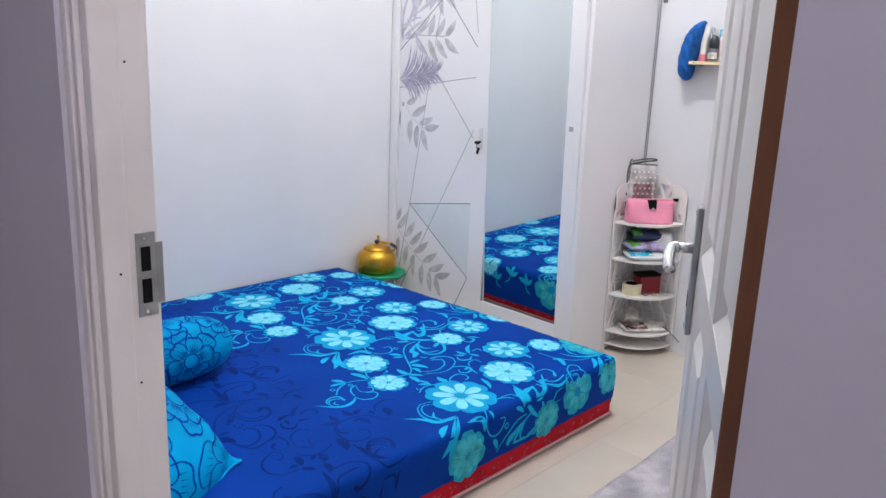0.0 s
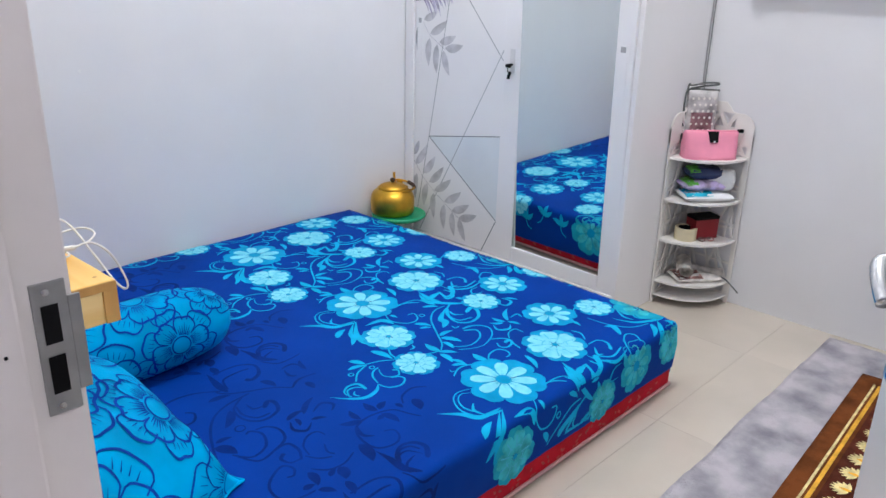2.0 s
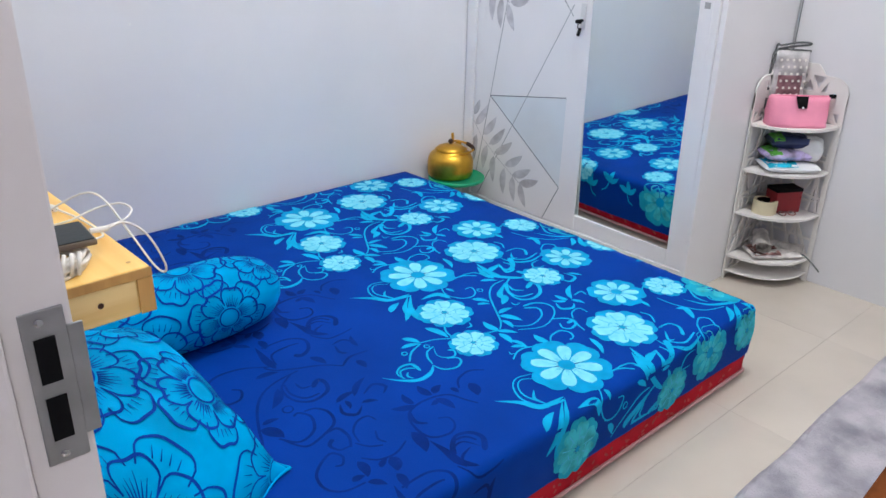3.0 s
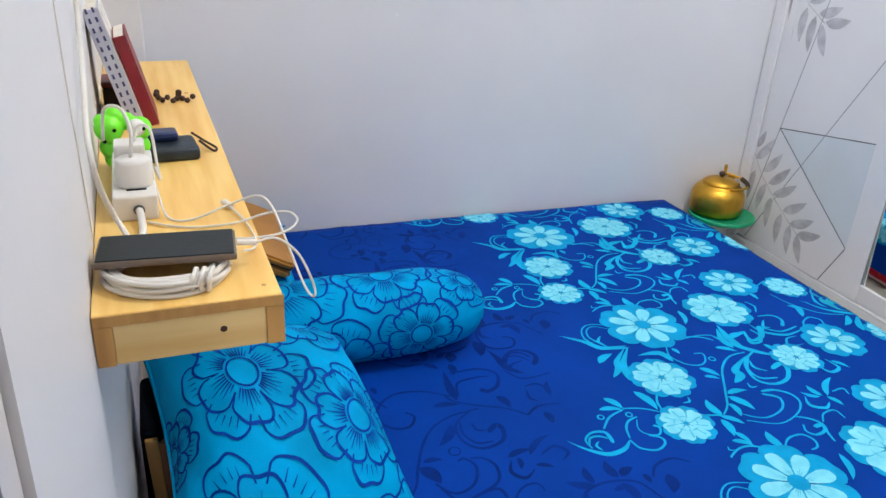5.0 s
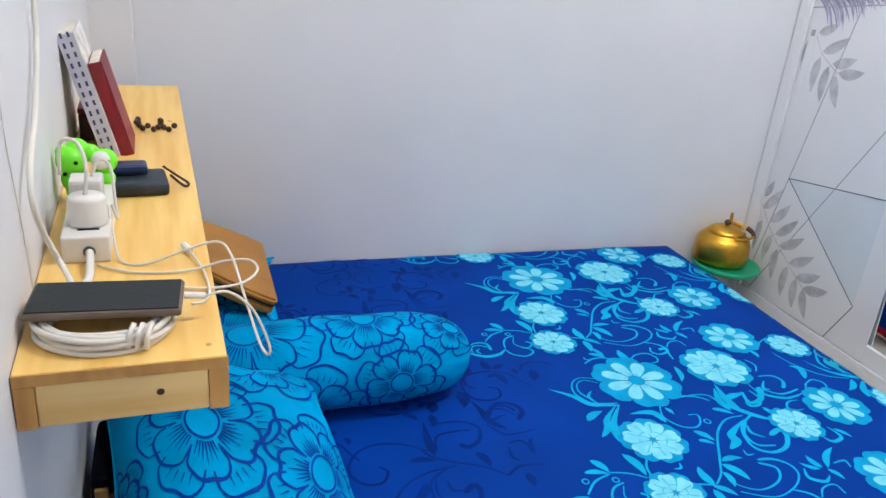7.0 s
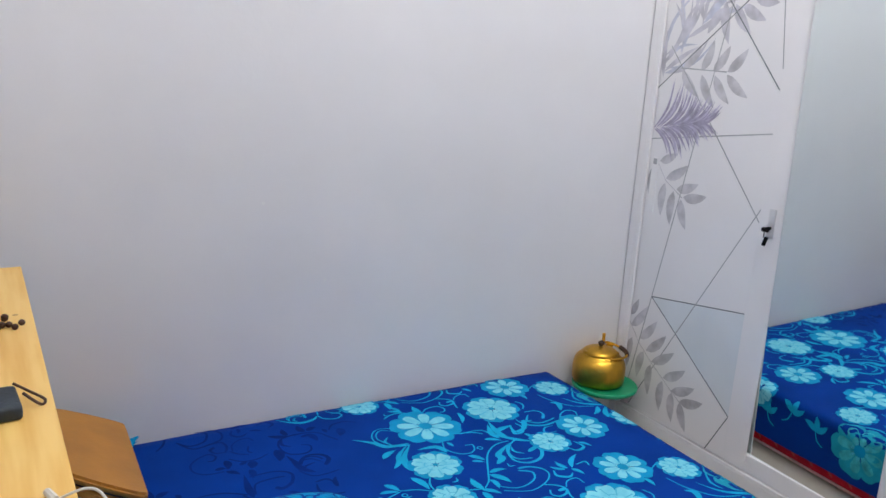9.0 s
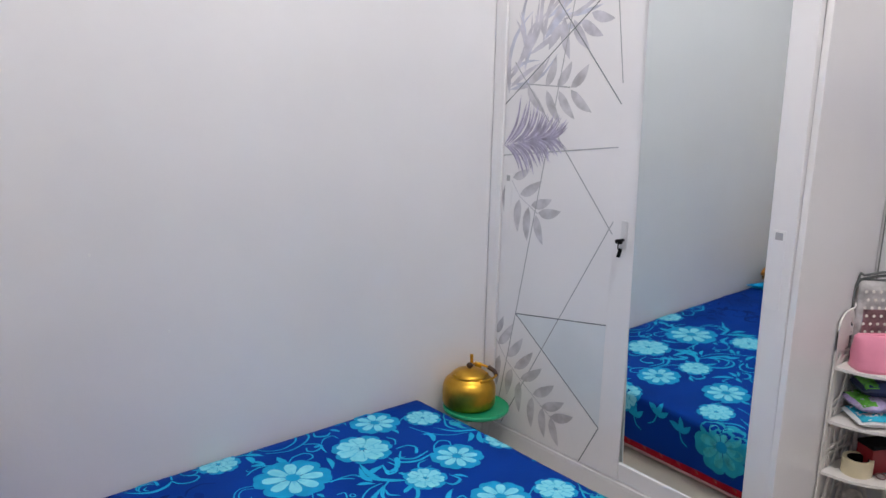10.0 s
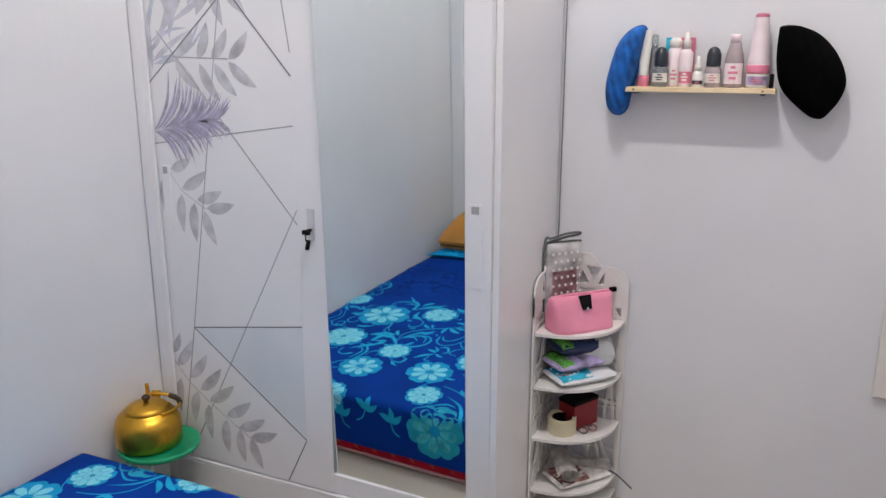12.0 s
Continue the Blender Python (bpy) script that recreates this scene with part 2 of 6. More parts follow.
def tube(points, radius, around=8, bm=None):
    """A round cord along points, smoothed as a Catmull-Rom curve."""
    own = bmesh.new()
    p = [Vector(q) for q in points]
    path = []
    if len(p) == 2:
        path = p
    else:
        for i in range(len(p) - 1):
            a, b, c, d = p[max(i - 1, 0)], p[i], p[i + 1], p[min(i + 2, len(p) - 1)]
            for k in range(6):
                t = k / 6
                path.append(0.5 * (2 * b + (c - a) * t + (2 * a - 5 * b + 4 * c - d) * t * t + (3 * b - a - 3 * c + d) * t ** 3))
        path.append(p[-1])
    rings, side = [], None
    for i, q in enumerate(path):
        ahead = (path[min(i + 1, len(path) - 1)] - path[max(i - 1, 0)]).normalized()
        side = ahead.orthogonal() if side is None else side - ahead * side.dot(ahead)
        side.normalize()
        up = ahead.cross(side)
        rings.append([own.verts.new(q + radius * (math.cos(2 * math.pi * k / around) * side + math.sin(2 * math.pi * k / around) * up)) for k in range(around)])
    for a, b in zip(rings, rings[1:]):
        for k in range(around):
            own.faces.new((a[k], a[(k + 1) % around], b[(k + 1) % around], b[k]))
    own.faces.new(rings[0][::-1])
    own.faces.new(rings[-1])
    return join(bm or bmesh.new(), own)


def sheet_of(fn, us, vs, bm=None, closed=False):
    """A grid of quads over fn(u, v)."""
    bm = bm or bmesh.new()
    rows = [[bm.verts.new(fn(u, v)) for v in vs] for u in us]
    for a, b in zip(rows, rows[1:]):
        for k in range(len(vs) - 1):
            bm.faces.new((a[k], b[k], b[k + 1], a[k + 1]))
        if closed:
            bm.faces.new((a[-1], b[-1], b[0], a[0]))
    return bm


def steps(a, b, n):
    return [a + (b - a) * k / n for k in range(n + 1)]


def ribbon(bm, fn, pts, widths, off):
    """A printed stroke over the surface fn(u, v, off)."""
    pairs = []
    for i, (u, v) in enumerate(pts):
        du = pts[min(i + 1, len(pts) - 1)][0] - pts[max(i - 1, 0)][0]
        dv = pts[min(i + 1, len(pts) - 1)][1] - pts[max(i - 1, 0)][1]
        n = math.hypot(du, dv) or 1
        w = widths(i / (len(pts) - 1)) / 2
        pairs.append((bm.verts.new(fn(u - dv / n * w, v + du / n * w, off)), bm.verts.new(fn(u + dv / n * w, v - du / n * w, off))))
    for (a, b), (c, d) in zip(pairs, pairs[1:]):
        bm.faces.new((a, b, d, c))


def blade(bm, fn, base, tip, width, off, bend=0.0, n=6, blunt=0.8):
    """A leaf- or petal-shaped print from base to tip."""
    (bu, bv), (tu, tv) = base, tip
    du, dv = tu - bu, tv - bv
    pts = [(bu + du * t - dv * bend * math.sin(math.pi * t), bv + dv * t + du * bend * math.sin(math.pi * t)) for t in steps(0, 1, n)]
    ribbon(bm, fn, pts, lambda t: max(0.04 * width, width * math.sin(math.pi * min(1, t ** blunt)) ** 0.8), off)


# ---- the room's shell ----
X_WEST, X_EAST, Y_NORTH, Y_SOUTH, HIGH = 0.11, 2.775, 0.0, -3.15, 3.3
WEST_OUT = 0.02
DOOR_N, DOOR_S, DOOR_TOP = -1.915, -2.845, 2.09   # rough opening, frame inside it


def structure(name, bm, mat, label, category="wall"):
    return tagged(part(name, bm, mat), label, category, kind="structure")


bm = box((-0.02, 0, 0), (X_EAST + 0.12, 0.12, HIGH))
ease = [(1.85 + 0.426 * t, -0.056 * t * t) for t in steps(0, 1, 14)] + [(2.290, -0.056), (2.290, 0.0)]     # plaster thickened towards the wardrobe
low, top = [[bm.verts.new((x, y, z)) for x, y in ease] for z in (0.0, HIGH)]
for k in range(len(ease) - 1):
    bm.faces.new((low[k], low[k + 1], top[k + 1], top[k]))
structure("wall_north", bm, WALL, "plain white painted plaster wall behind the bed")
structure("wall_east", box((X_EAST, Y_SOUTH, 0), (X_EAST + 0.12, -0.002, HIGH)), WALL, "plain white painted plaster wall with a small wooden shelf")
structure("wall_south", box((WEST_OUT, Y_SOUTH - 0.12, 0), (X_EAST + 0.12, Y_SOUTH - 0.002, HIGH)), WALL, "plain white painted wall closing the bedroom")
SKEW_FROM, SKEW = -1.54, 0.0266                   # past here the wall runs a little out of square
bm = box((WEST_OUT + 0.004, DOOR_N, 0), (X_WEST, SKEW_FROM, HIGH))
own = box((WEST_OUT + 0.004, SKEW_FROM + 0.0002, 0), (X_WEST, -0.002, HIGH))
for v in own.verts:
    if v.co.x > 0.1 and v.co.y > -0.1:
        v.co.x += SKEW * (SKEW_FROM - v.co.y)
join(bm, own)
box((WEST_OUT + 0.004, Y_SOUTH, 0), (X_WEST, DOOR_S, HIGH), bm=bm)
box((WEST_OUT + 0.004, DOOR_S, DOOR_TOP), (X_WEST, DOOR_N, HIGH), bm=bm)
box((WEST_OUT + 0.006, -0.072, 0), (0.176, -0.0025, HIGH), 0.004, bm)      # corner column
structure("wall_west", bm, WALL, "white painted wall with the doorway and the pine shelf")
bm = box((WEST_OUT - 0.012, DOOR_N - 0.022, 0), (WEST_OUT + 0.003, 1.0, HIGH))
box((WEST_OUT - 0.030, -4.6, 0), (WEST_OUT + 0.003, DOOR_S + 0.033, HIGH), bm=bm)
box((WEST_OUT - 0.012, DOOR_S + 0.033, DOOR_TOP - 0.03), (WEST_OUT + 0.003, DOOR_N - 0.022, HIGH), bm=bm)
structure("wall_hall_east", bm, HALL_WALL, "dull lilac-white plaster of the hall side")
bm = box((-1.75, -4.6, 0), (-1.62, 1.0, HIGH))
box((-1.62, 0.88, 0), (WEST_OUT - 0.014, 1.0, HIGH), bm=bm)
box((-1.62, -4.6, 0), (WEST_OUT - 0.032, -4.48, HIGH), bm=bm)
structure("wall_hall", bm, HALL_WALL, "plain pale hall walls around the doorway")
structure("ceiling", box((-1.75, -4.6, HIGH + 0.002), (X_EAST + 0.12, 1.0, HIGH + 0.1)), CEILING, "plain white painted ceiling", "ceiling")
structure("floor", box((-1.75, -4.6, -0.12), (X_EAST + 0.12, 1.0, -0.004)), GROUT, "floor bed with narrow grey grout joints", "floor")

# ---- door frame and door ----
frame_top = 2.05
bm = box((WEST_OUT + 0.004, -1.989, 0), (0.060, DOOR_N - 0.002, DOOR_TOP - 0.002), 0.003)
box((0.0602, -1.977, 0), (0.104, DOOR_N - 0.002, DOOR_TOP - 0.002), 0.002, bm)
box((WEST_OUT - 0.004, -1.972, 0), (WEST_OUT + 0.0038, -1.962, DOOR_TOP - 0.03), 0.002, bm)
box((WEST_OUT - 0.006, -1.955, 0), (WEST_OUT + 0.0038, DOOR_N - 0.0225, DOOR_TOP - 0.03), 0.003, bm)
door_frame = structure("door_frame", bm, FRAME_WHITE, "white gloss painted wooden door frame with a rebate", "door frame")
bm = box((0.0602, -2.842, 0), (0.104, -2.802, DOOR_TOP - 0.002), 0.002)
box((WEST_OUT + 0.034, -2.842, 0), (0.060, -2.788, DOOR_TOP - 0.002), 0.002, bm)
part("hinge_jamb", bm, FRAME_WHITE, door_frame)
part("bare_jamb_edge", box((WEST_OUT + 0.004, -2.842, 0), (WEST_OUT + 0.0338, -2.7885, DOOR_TOP - 0.002), 0.0015), BROWN_WOOD, door_frame, "unpainted brown wooden jamb edge")
part("head", box((WEST_OUT + 0.004, -2.787, frame_top), (0.104, -1.990, DOOR_TOP - 0.002), 0.002), FRAME_WHITE, door_frame)
bm = box((0.072, -1.9796, 0.895), (0.099, -1.9772, 1.010), 0.001)
box((0.0988, -1.9796, 0.911), (0.109, -1.9772, 0.995), 0.001, bm)
strike = part("strike_plate", bm, STEEL, door_frame, "steel strike plate with two bolt holes")
part("bolt_hole", box((0.078, -1.9806, 0.958), (0.091, -1.9799, 0.991)), BLACK, strike)
part("bolt_hole", box((0.078, -1.9806, 0.914), (0.091, -1.9799, 0.947)), BLACK, strike)
for z in (0.902, 1.002):
    part("screw", lathe([(0.003, 0), (0.003, 0.0008), (0.001, 0.0012)], 10, m=pose(0.083, -1.9797, z, 90)), CHROME, strike)

for x, z in ((0.072, 1.228), (0.070, 0.802), (0.046, 0.962)):
    part("screw_hole", lathe([(0.0016, 0), (0.0016, 0.0006)], 10, m=pose(x, -1.9772 if x > 0.06 else -1.9892, z, 90)), BLACK, door_frame)

DOOR_TURN, DOOR_WIDE, DOOR_HIGH = 27.8, 0.795, 2.03
door = tagged(thing("door_1", (0.106, -2.795, 0.012), "white gloss panelled wooden door standing open into the room", "door", turn=DOOR_TURN), kind="structure")


def door_leaf():
    """Stiles and rails, with recessed and raised panels on both faces; x runs from the hinge, +y is the face seen."""
    t = 0.018
    bm = box((0, -t, 0), (0.11, t, DOOR_HIGH), 0.002)
    box((DOOR_WIDE - 0.11, -t, 0), (DOOR_WIDE, t, DOOR_HIGH), 0.002, bm)
    rails = ((0, 0.20), (0.905, 0.965), (DOOR_HIGH - 0.12, DOOR_HIGH))
    for lo, hi in rails:
        box((0.1102, -t, lo), (DOOR_WIDE - 0.1102, t, hi), 0.002, bm)
    part("stiles_and_rails", bm, DOOR_WHITE, door)
    middle = DOOR_WIDE / 2
    columns = ((0.1104, middle - 0.0402), (middle + 0.0402, DOOR_WIDE - 0.1104))
    for lo, hi in ((0.20, 0.905), (0.965, DOOR_HIGH - 0.12)):
        part("mullion", box((middle - 0.04, -t, lo + 0.0002), (middle + 0.04, t, hi - 0.0002), 0.002), DOOR_WHITE, door)
        for left, right in columns:
            bm = box((left, -0.006, lo + 0.0002), (right, 0.006, hi - 0.0002))
            for s in (1, -1):
                own = bmesh.new()
                outer = [(left + 0.0004, lo + 0.001), (right - 0.0004, lo + 0.001), (right - 0.0004, hi - 0.001), (left + 0.0004, hi - 0.001)]
                rings = []
                for inset, rise in ((0.0, 0.0172), (0.020, 0.0065), (0.034, 0.0065), (0.056, 0.0170)):
                    rings.append([own.verts.new((x + (inset if i in (0, 3) else -inset), s * rise, z + (inset if i < 2 else -inset))) for i, (x, z) in enumerate(outer)])
                for a, b in zip(rings, rings[1:]):
                    for k in range(4):
                        own.faces.new((a[k], a[(k + 1) % 4], b[(k + 1) % 4], b[k]))
                own.faces.new(rings[-1])
                bmesh.ops.recalc_face_normals(own, faces=own.faces[:])
                join(bm, own)
            part("panel", bm, DOOR_WHITE, door)


door_leaf()
for s in (1, -1):
    m = pose(DOOR_WIDE - 0.045, s * 0.0182, 0)
    own = box((-0.020, min(0, s * 0.009), 0.825), (0.020, max(0, s * 0.009), 1.030), 0.004)
    plate = part("handle_plate", own, STEEL, door, "satin steel handle plate")
    plate.matrix_basis = m
    bm = tube([(0, s * 0.006, 0.962), (0, s * 0.038, 0.962)], 0.0080, 12)
    tube([(0, s * 0.032, 0.963), (-0.004, s * 0.041, 0.961), (-0.018, s * 0.044, 0.955), (-0.036, s * 0.044, 0.945), (-0.050, s * 0.042, 0.936)], 0.0092, 12, bm)
    part("lever", bm, CHROME, plate, "satin chrome lever", smooth=True)
    part("keyhole", box((-0.004, min(s * 0.0085, s * 0.0098), 0.868), (0.004, max(s * 0.0085, s * 0.0098), 0.893)), BLACK, plate)
    for z in (0.836, 1.019):
        part("screw", lathe([(0.004, 0), (0.004, 0.0015)], 10, m=pose(0, s * 0.009, z, -90 * s)), CHROME, plate)
for z in (0.25, 1.0, 1.78):
    part("hinge", tube([(-0.003, 0.020, z), (-0.003, 0.020, z + 0.09)], 0.006, 10), STEEL, door)

# ---- ceiling lamps ----
# the hall holder and bulb are made up to go with its fill light
for place, where in ((LAMP, "bedroom"), (HALL_FILL, "hall")):
    lamp = thing("ceiling_lamp", (place.x, place.y, HIGH), f"unseen white plastic {where} bulb holder with a lit bulb", "lamp")
    part("holder", lathe([(0.05, 0.0), (0.05, -0.012), (0.028, -0.03), (0.026, -0.07)], 24), WHITE_PLASTIC, lamp, smooth=True)
    bulb = part("bulb", lathe([(0.018, -0.07), (0.022, -0.09), (0.030, -0.11), (0.010, -0.125)], 20), BULB, lamp, "frosted glowing bulb", smooth=True)
    bulb.visible_shadow = False

# ---- bed ----
BX0, BX1, BY0, BY1, BED_TOP, ROUND = 0.205, 1.994, -1.608, -0.008, 0.228, 0.018
HEM = 0.070


def bed_surface(u, v, off=0.0):
    """The sheet over the mattress, unrolled: past the edges it bends down the sides."""
    a = u - (BX1 - ROUND) if u > BX1 - ROUND else min(0.0, u - (BX0 + ROUND))
    b = v - (BY1 - ROUND) if v > BY1 - ROUND else min(0.0, v - (BY0 + ROUND))
    r, n = max(abs(a), abs(b)), math.hypot(a, b)
    cu, cv = min(max(u, BX0 + ROUND), BX1 - ROUND), min(max(v, BY0 + ROUND), BY1 - ROUND)
    fu, fv = (cu - BX0) / (BX1 - BX0), (cv - BY0) / (BY1 - BY0)
    crown = 0.017 * (math.sin(math.pi * fu) * math.sin(math.pi * fv)) ** 0.5 if 0 < fu < 1 and 0 < fv < 1 else 0
    wave = 0.0022 * noise.noise((u * 3.1, v * 3.1, 0.3)) + 0.0010 * noise.noise((u * 11, v * 7, 2.3))
    top = BED_TOP + crown + wave
    if n == 0:
        return Vector((cu, cv, top + off))
    d = Vector((a / n, b / n, 0))
    t = min(r / ROUND, math.pi / 2)
    down = ROUND * (1 - math.cos(t)) + max(0.0, r - ROUND * math.pi / 2)
    bulge = 0.006 * math.sin(min(1, down / 0.17) * math.pi) + (0.003 * noise.noise((u * 14, v * 14, 5.1)) if down > ROUND else 0)
    out = ROUND * math.sin(t) + bulge + off * math.sin(t)
    return Vector((cu, cv, top - down + off * math.cos(t))) + d * out


def run_down(height):
    return ROUND * math.pi / 2 + (BED_TOP - ROUND - height)


mattress = thing("mattress", (0, 0, 0), "red patterned foam mattress lying on the floor", "mattress")
part("core", box((BX0 + 0.004, BY0 + 0.002, 0.004), (BX1 - 0.006, BY1 - 0.002, 0.190), 0.02, segments=3), RED, mattress, smooth=False)
loop = [(x, BY0 - 0.001, 0.014) for x in steps(BX0 + 0.02, BX1 - 0.05, 8)] + [(BX1 - 0.022 + 0.02 * math.sin(q), BY0 + 0.019 - 0.02 * math.cos(q), 0.014) for q in steps(0.2, math.pi / 2 - 0.2, 4)] + [(BX1 - 0.004, y, 0.014) for y in steps(BY0 + 0.05, BY1 - 0.02, 8)]
part("piping", tube(loop, 0.005, 8), PIPING, mattress, "pale piped seam", smooth=True)
rng = random.Random(4)
bm = bmesh.new()
for k in range(24):
    x = BX0 + 0.1 + k * 0.068
    for s in range(4):
        a = rng.uniform(0, 6.28)
        p, z = x + rng.uniform(-0.02, 0.02), rng.uniform(0.024, 0.052)
        blade(bm, lambda u, v, o: Vector((u, BY0 + 0.002 - o, v)), (p, z), (p + 0.018 * math.cos(a), min(0.06, max(0.02, z + 0.012 * math.sin(a)))), 0.008, 0.001 + 0.0001 * s)
for k in range(20):
    y = BY0 + 0.08 + k * 0.075
    blade(bm, lambda u, v, o: Vector((BX1 - 0.006 + o, u, v)), (y, 0.03), (y + 0.02, 0.05), 0.01, 0.001)
tagged(part("motif", bm, RED_MOTIF, mattress, "faded gold printed motif"), kind="stuff")

bed_sheet = thing("bed_sheet", (0, 0, 0), "royal blue fitted cotton sheet printed with aqua flowers", "bed sheet")
far = run_down(HEM)
us = steps(BX0 + ROUND - far, BX0 + ROUND, 8)[:-1] + steps(BX0 + ROUND, BX1 - ROUND, 60)[:-1] + steps(BX1 - ROUND, BX1 - ROUND + run_down(0.045), 12)
vs = steps(BY0 + ROUND - far, BY0 + ROUND, 12)[:-1] + steps(BY0 + ROUND, BY1 - ROUND, 50)[:-1] + steps(BY1 - ROUND, BY1 - ROUND + far, 6)
part("cloth", sheet_of(bed_surface, us, vs), SHEET, bed_sheet, smooth=True)

layer = [0.0]


def rise(base):
    layer[0] += 0.00002
    return base + layer[0] % 0.0004


def rosette(bm, u, v, r, petals, turn, inner, wide, off, cleft=0.0, valley=0.6):
    """A ring of round-ended petals, each a wedge with a soft lobed tip."""
    for k in range(petals):
        a = turn + 2 * math.pi * k / petals
        half = math.pi / petals * wide
        pts, height = [], rise(off)
        for t in steps(0, 1, 12):
            ang = half * (2 * t - 1)
            lobe = max(0.0, math.cos(math.pi * (t - 0.5))) ** 0.55
            q = r * (valley + (1 - valley) * lobe - cleft * math.exp(-((t - 0.5) * 7) ** 2))
            pts.append((u + q * math.cos(a + ang), v + q * math.sin(a + ang)))
        low = (u + inner * r * math.cos(a), v + inner * r * math.sin(a))
        heart = bm.verts.new(bed_surface(*low, height))
        rim = [bm.verts.new(bed_surface(*p, height)) for p in pts]
        mid = [bm.verts.new(bed_surface((p[0] + low[0]) / 2, (p[1] + low[1]) / 2, height)) for p in pts]
        for i in range(12):
            bm.faces.new((heart, mid[i], mid[i + 1]))
            bm.faces.new((mid[i], rim[i], rim[i + 1], mid[i + 1]))


def round_print(bm, u, v, r, off):
    ribbon(bm, bed_surface, [(u + t * r, v) for t in steps(-1, 1, 10)], lambda t: max(0.002, 2 * r * math.sqrt(max(0, 1 - (2 * t - 1) ** 2))), rise(off))


def flower(u, v, r, petals, turn, ruffled, hanging):
    """A printed bloom: broad turquoise petals behind, pale petals in front, and its eye."""
    outer, inner, middle, veins = bmesh.new(), bmesh.new(), bmesh.new(), bmesh.new()
    if ruffled:
        rosette(outer, u, v, r * 1.04, 7, turn + 0.3, 0.1, 1.12, 0.0009, 0.07, 0.68)
        rosette(inner, u, v, r * 0.90, 7, turn, 0.05, 1.06, 0.0014, 0.10, 0.60)
        for k in range(petals):
            a = turn + 2 * math.pi * k / petals
            ribbon(veins, bed_surface, [(u + q * r * math.cos(a + w), v + q * r * math.sin(a + w)) for q, w in ((0.70, 0.40), (0.52, 0.40), (0.30, 0.36))], lambda t: 0.0042 * (1 - 0.5 * t), rise(0.0019))
        for k in range(5):
            a = turn + 0.7 + 2 * math.pi * k / 5
            ribbon(veins, bed_surface, [(u + 0.40 * r * math.cos(a + w), v + 0.36 * r * math.sin(a + w)) for w in steps(-0.42, 0.42, 5)], lambda t: 0.0032 * math.sin(math.pi * (0.1 + 0.8 * t)), rise(0.0019))
        round_print(middle, u, v, r * 0.10, 0.0021)
    else:
        rosette(outer, u, v, r * 1.10, 6, turn + 0.2, 0.1, 1.10, 0.0009, 0.08, 0.70)
        rosette(inner, u, v, r * 0.84, petals, turn, 0.06, 0.90, 0.0014, 0.04, 0.42)
        round_print(middle, u, v, r * 0.205, 0.0021)
        for k in range(petals):
            a = turn + 2 * math.pi * k / petals
            for side in (-0.12, 0.0, 0.12):
                ribbon(veins, bed_surface, [(u + q * r * math.cos(a + side), v + q * r * math.sin(a + side)) for q in (0.22, 0.32, 0.42 - abs(side))], lambda t: 0.0018 * (1 - 0.7 * t), rise(0.0018))
    # blooms that hang down the sides take the shaded copies of both prints
    bloom = part("flower_print", outer, PRINT_TEAL if not hanging else PRINT_TEAL_SHADED, bed_sheet, smooth=True)
    part("petals", inner, PRINT_PALE if not hanging else PRINT_PALE_SHADED, bloom, smooth=True)
    part("eye", middle, PRINT_TEAL, bloom, smooth=True)
    part("vein_print", veins, PRINT_VEIN, bloom, smooth=True)


REPEAT = 0.605                     # the print comes again along the mattress
ROWS = [-0.869 + REPEAT * k for k in (2, 1, 0, -1, -2)]


def drift(u, v):
    """The cloth is pulled askew towards the open side."""
    return u - 0.096 * max(0.0, -0.87 - v) ** 2, v


def flowing(points, n=7):
    """A smooth line through a few points of the sheet."""
    p = [Vector(q) for q in points]
    line = []
    for i in range(len(p) - 1):
        a, b, c, d = p[max(i - 1, 0)], p[i], p[i + 1], p[min(i + 2, len(p) - 1)]
        for k in range(n):
            t = k / n
            line.append(0.5 * (2 * b + (c - a) * t + (2 * a - 5 * b + 4 * c - d) * t * t + (3 * b - a - 3 * c + d) * t ** 3))
    return line + [p[-1]]


def brush(pen, points, width):
    bm, du, dv, keep = pen
    line = [drift(q.x + du, q.y + dv) for q in flowing(points)]
    line = [q for q in line if keep(*q)]
    if len(line) > 4:
        ribbon(bm, bed_surface, line, width, rise(0.0003))


def plume(pen, wide, *points):
    brush(pen, points, lambda t: max(0.0012, wide * math.sin(math.pi * t ** 1.25) ** 0.85))


def tail(pen, wide, *points):
    brush(pen, points, lambda t: wide * (1.15 - 0.75 * t))


def stalk(pen, wide, *points):
    brush(pen, points, lambda t: wide * (0.75 + 0.35 * math.sin(math.pi * t)))


def comma(pen, wide, *points):
    brush(pen, points, lambda t: max(0.0012, wide * math.sin(math.pi * (0.06 + 0.90 * t))))


def crook(pen, wide, *points):
    brush(pen, points, lambda t: wide * (0.42 + 0.75 * t ** 1.6) * (1 if t < 0.9 else math.sqrt(max(0.02, 1 - ((t - 0.9) / 0.1) ** 2))))


def leaflet(pen, wide, base, tip):
    bm, du, dv, keep = pen
    b, t = drift(base[0] + du, base[1] + dv), drift(tip[0] + du, tip[1] + dv)
    if keep(*b) and keep(*t):
        blade(bm, bed_surface, b, t, wide, rise(0.0003), 0.10, 8)


def berry(pen, wide, middle):
    stalk(pen, 0.0036, *[(middle[0] + wide * math.cos(q), middle[1] + wide * math.sin(q)) for q in steps(0, 2 * math.pi, 8)])


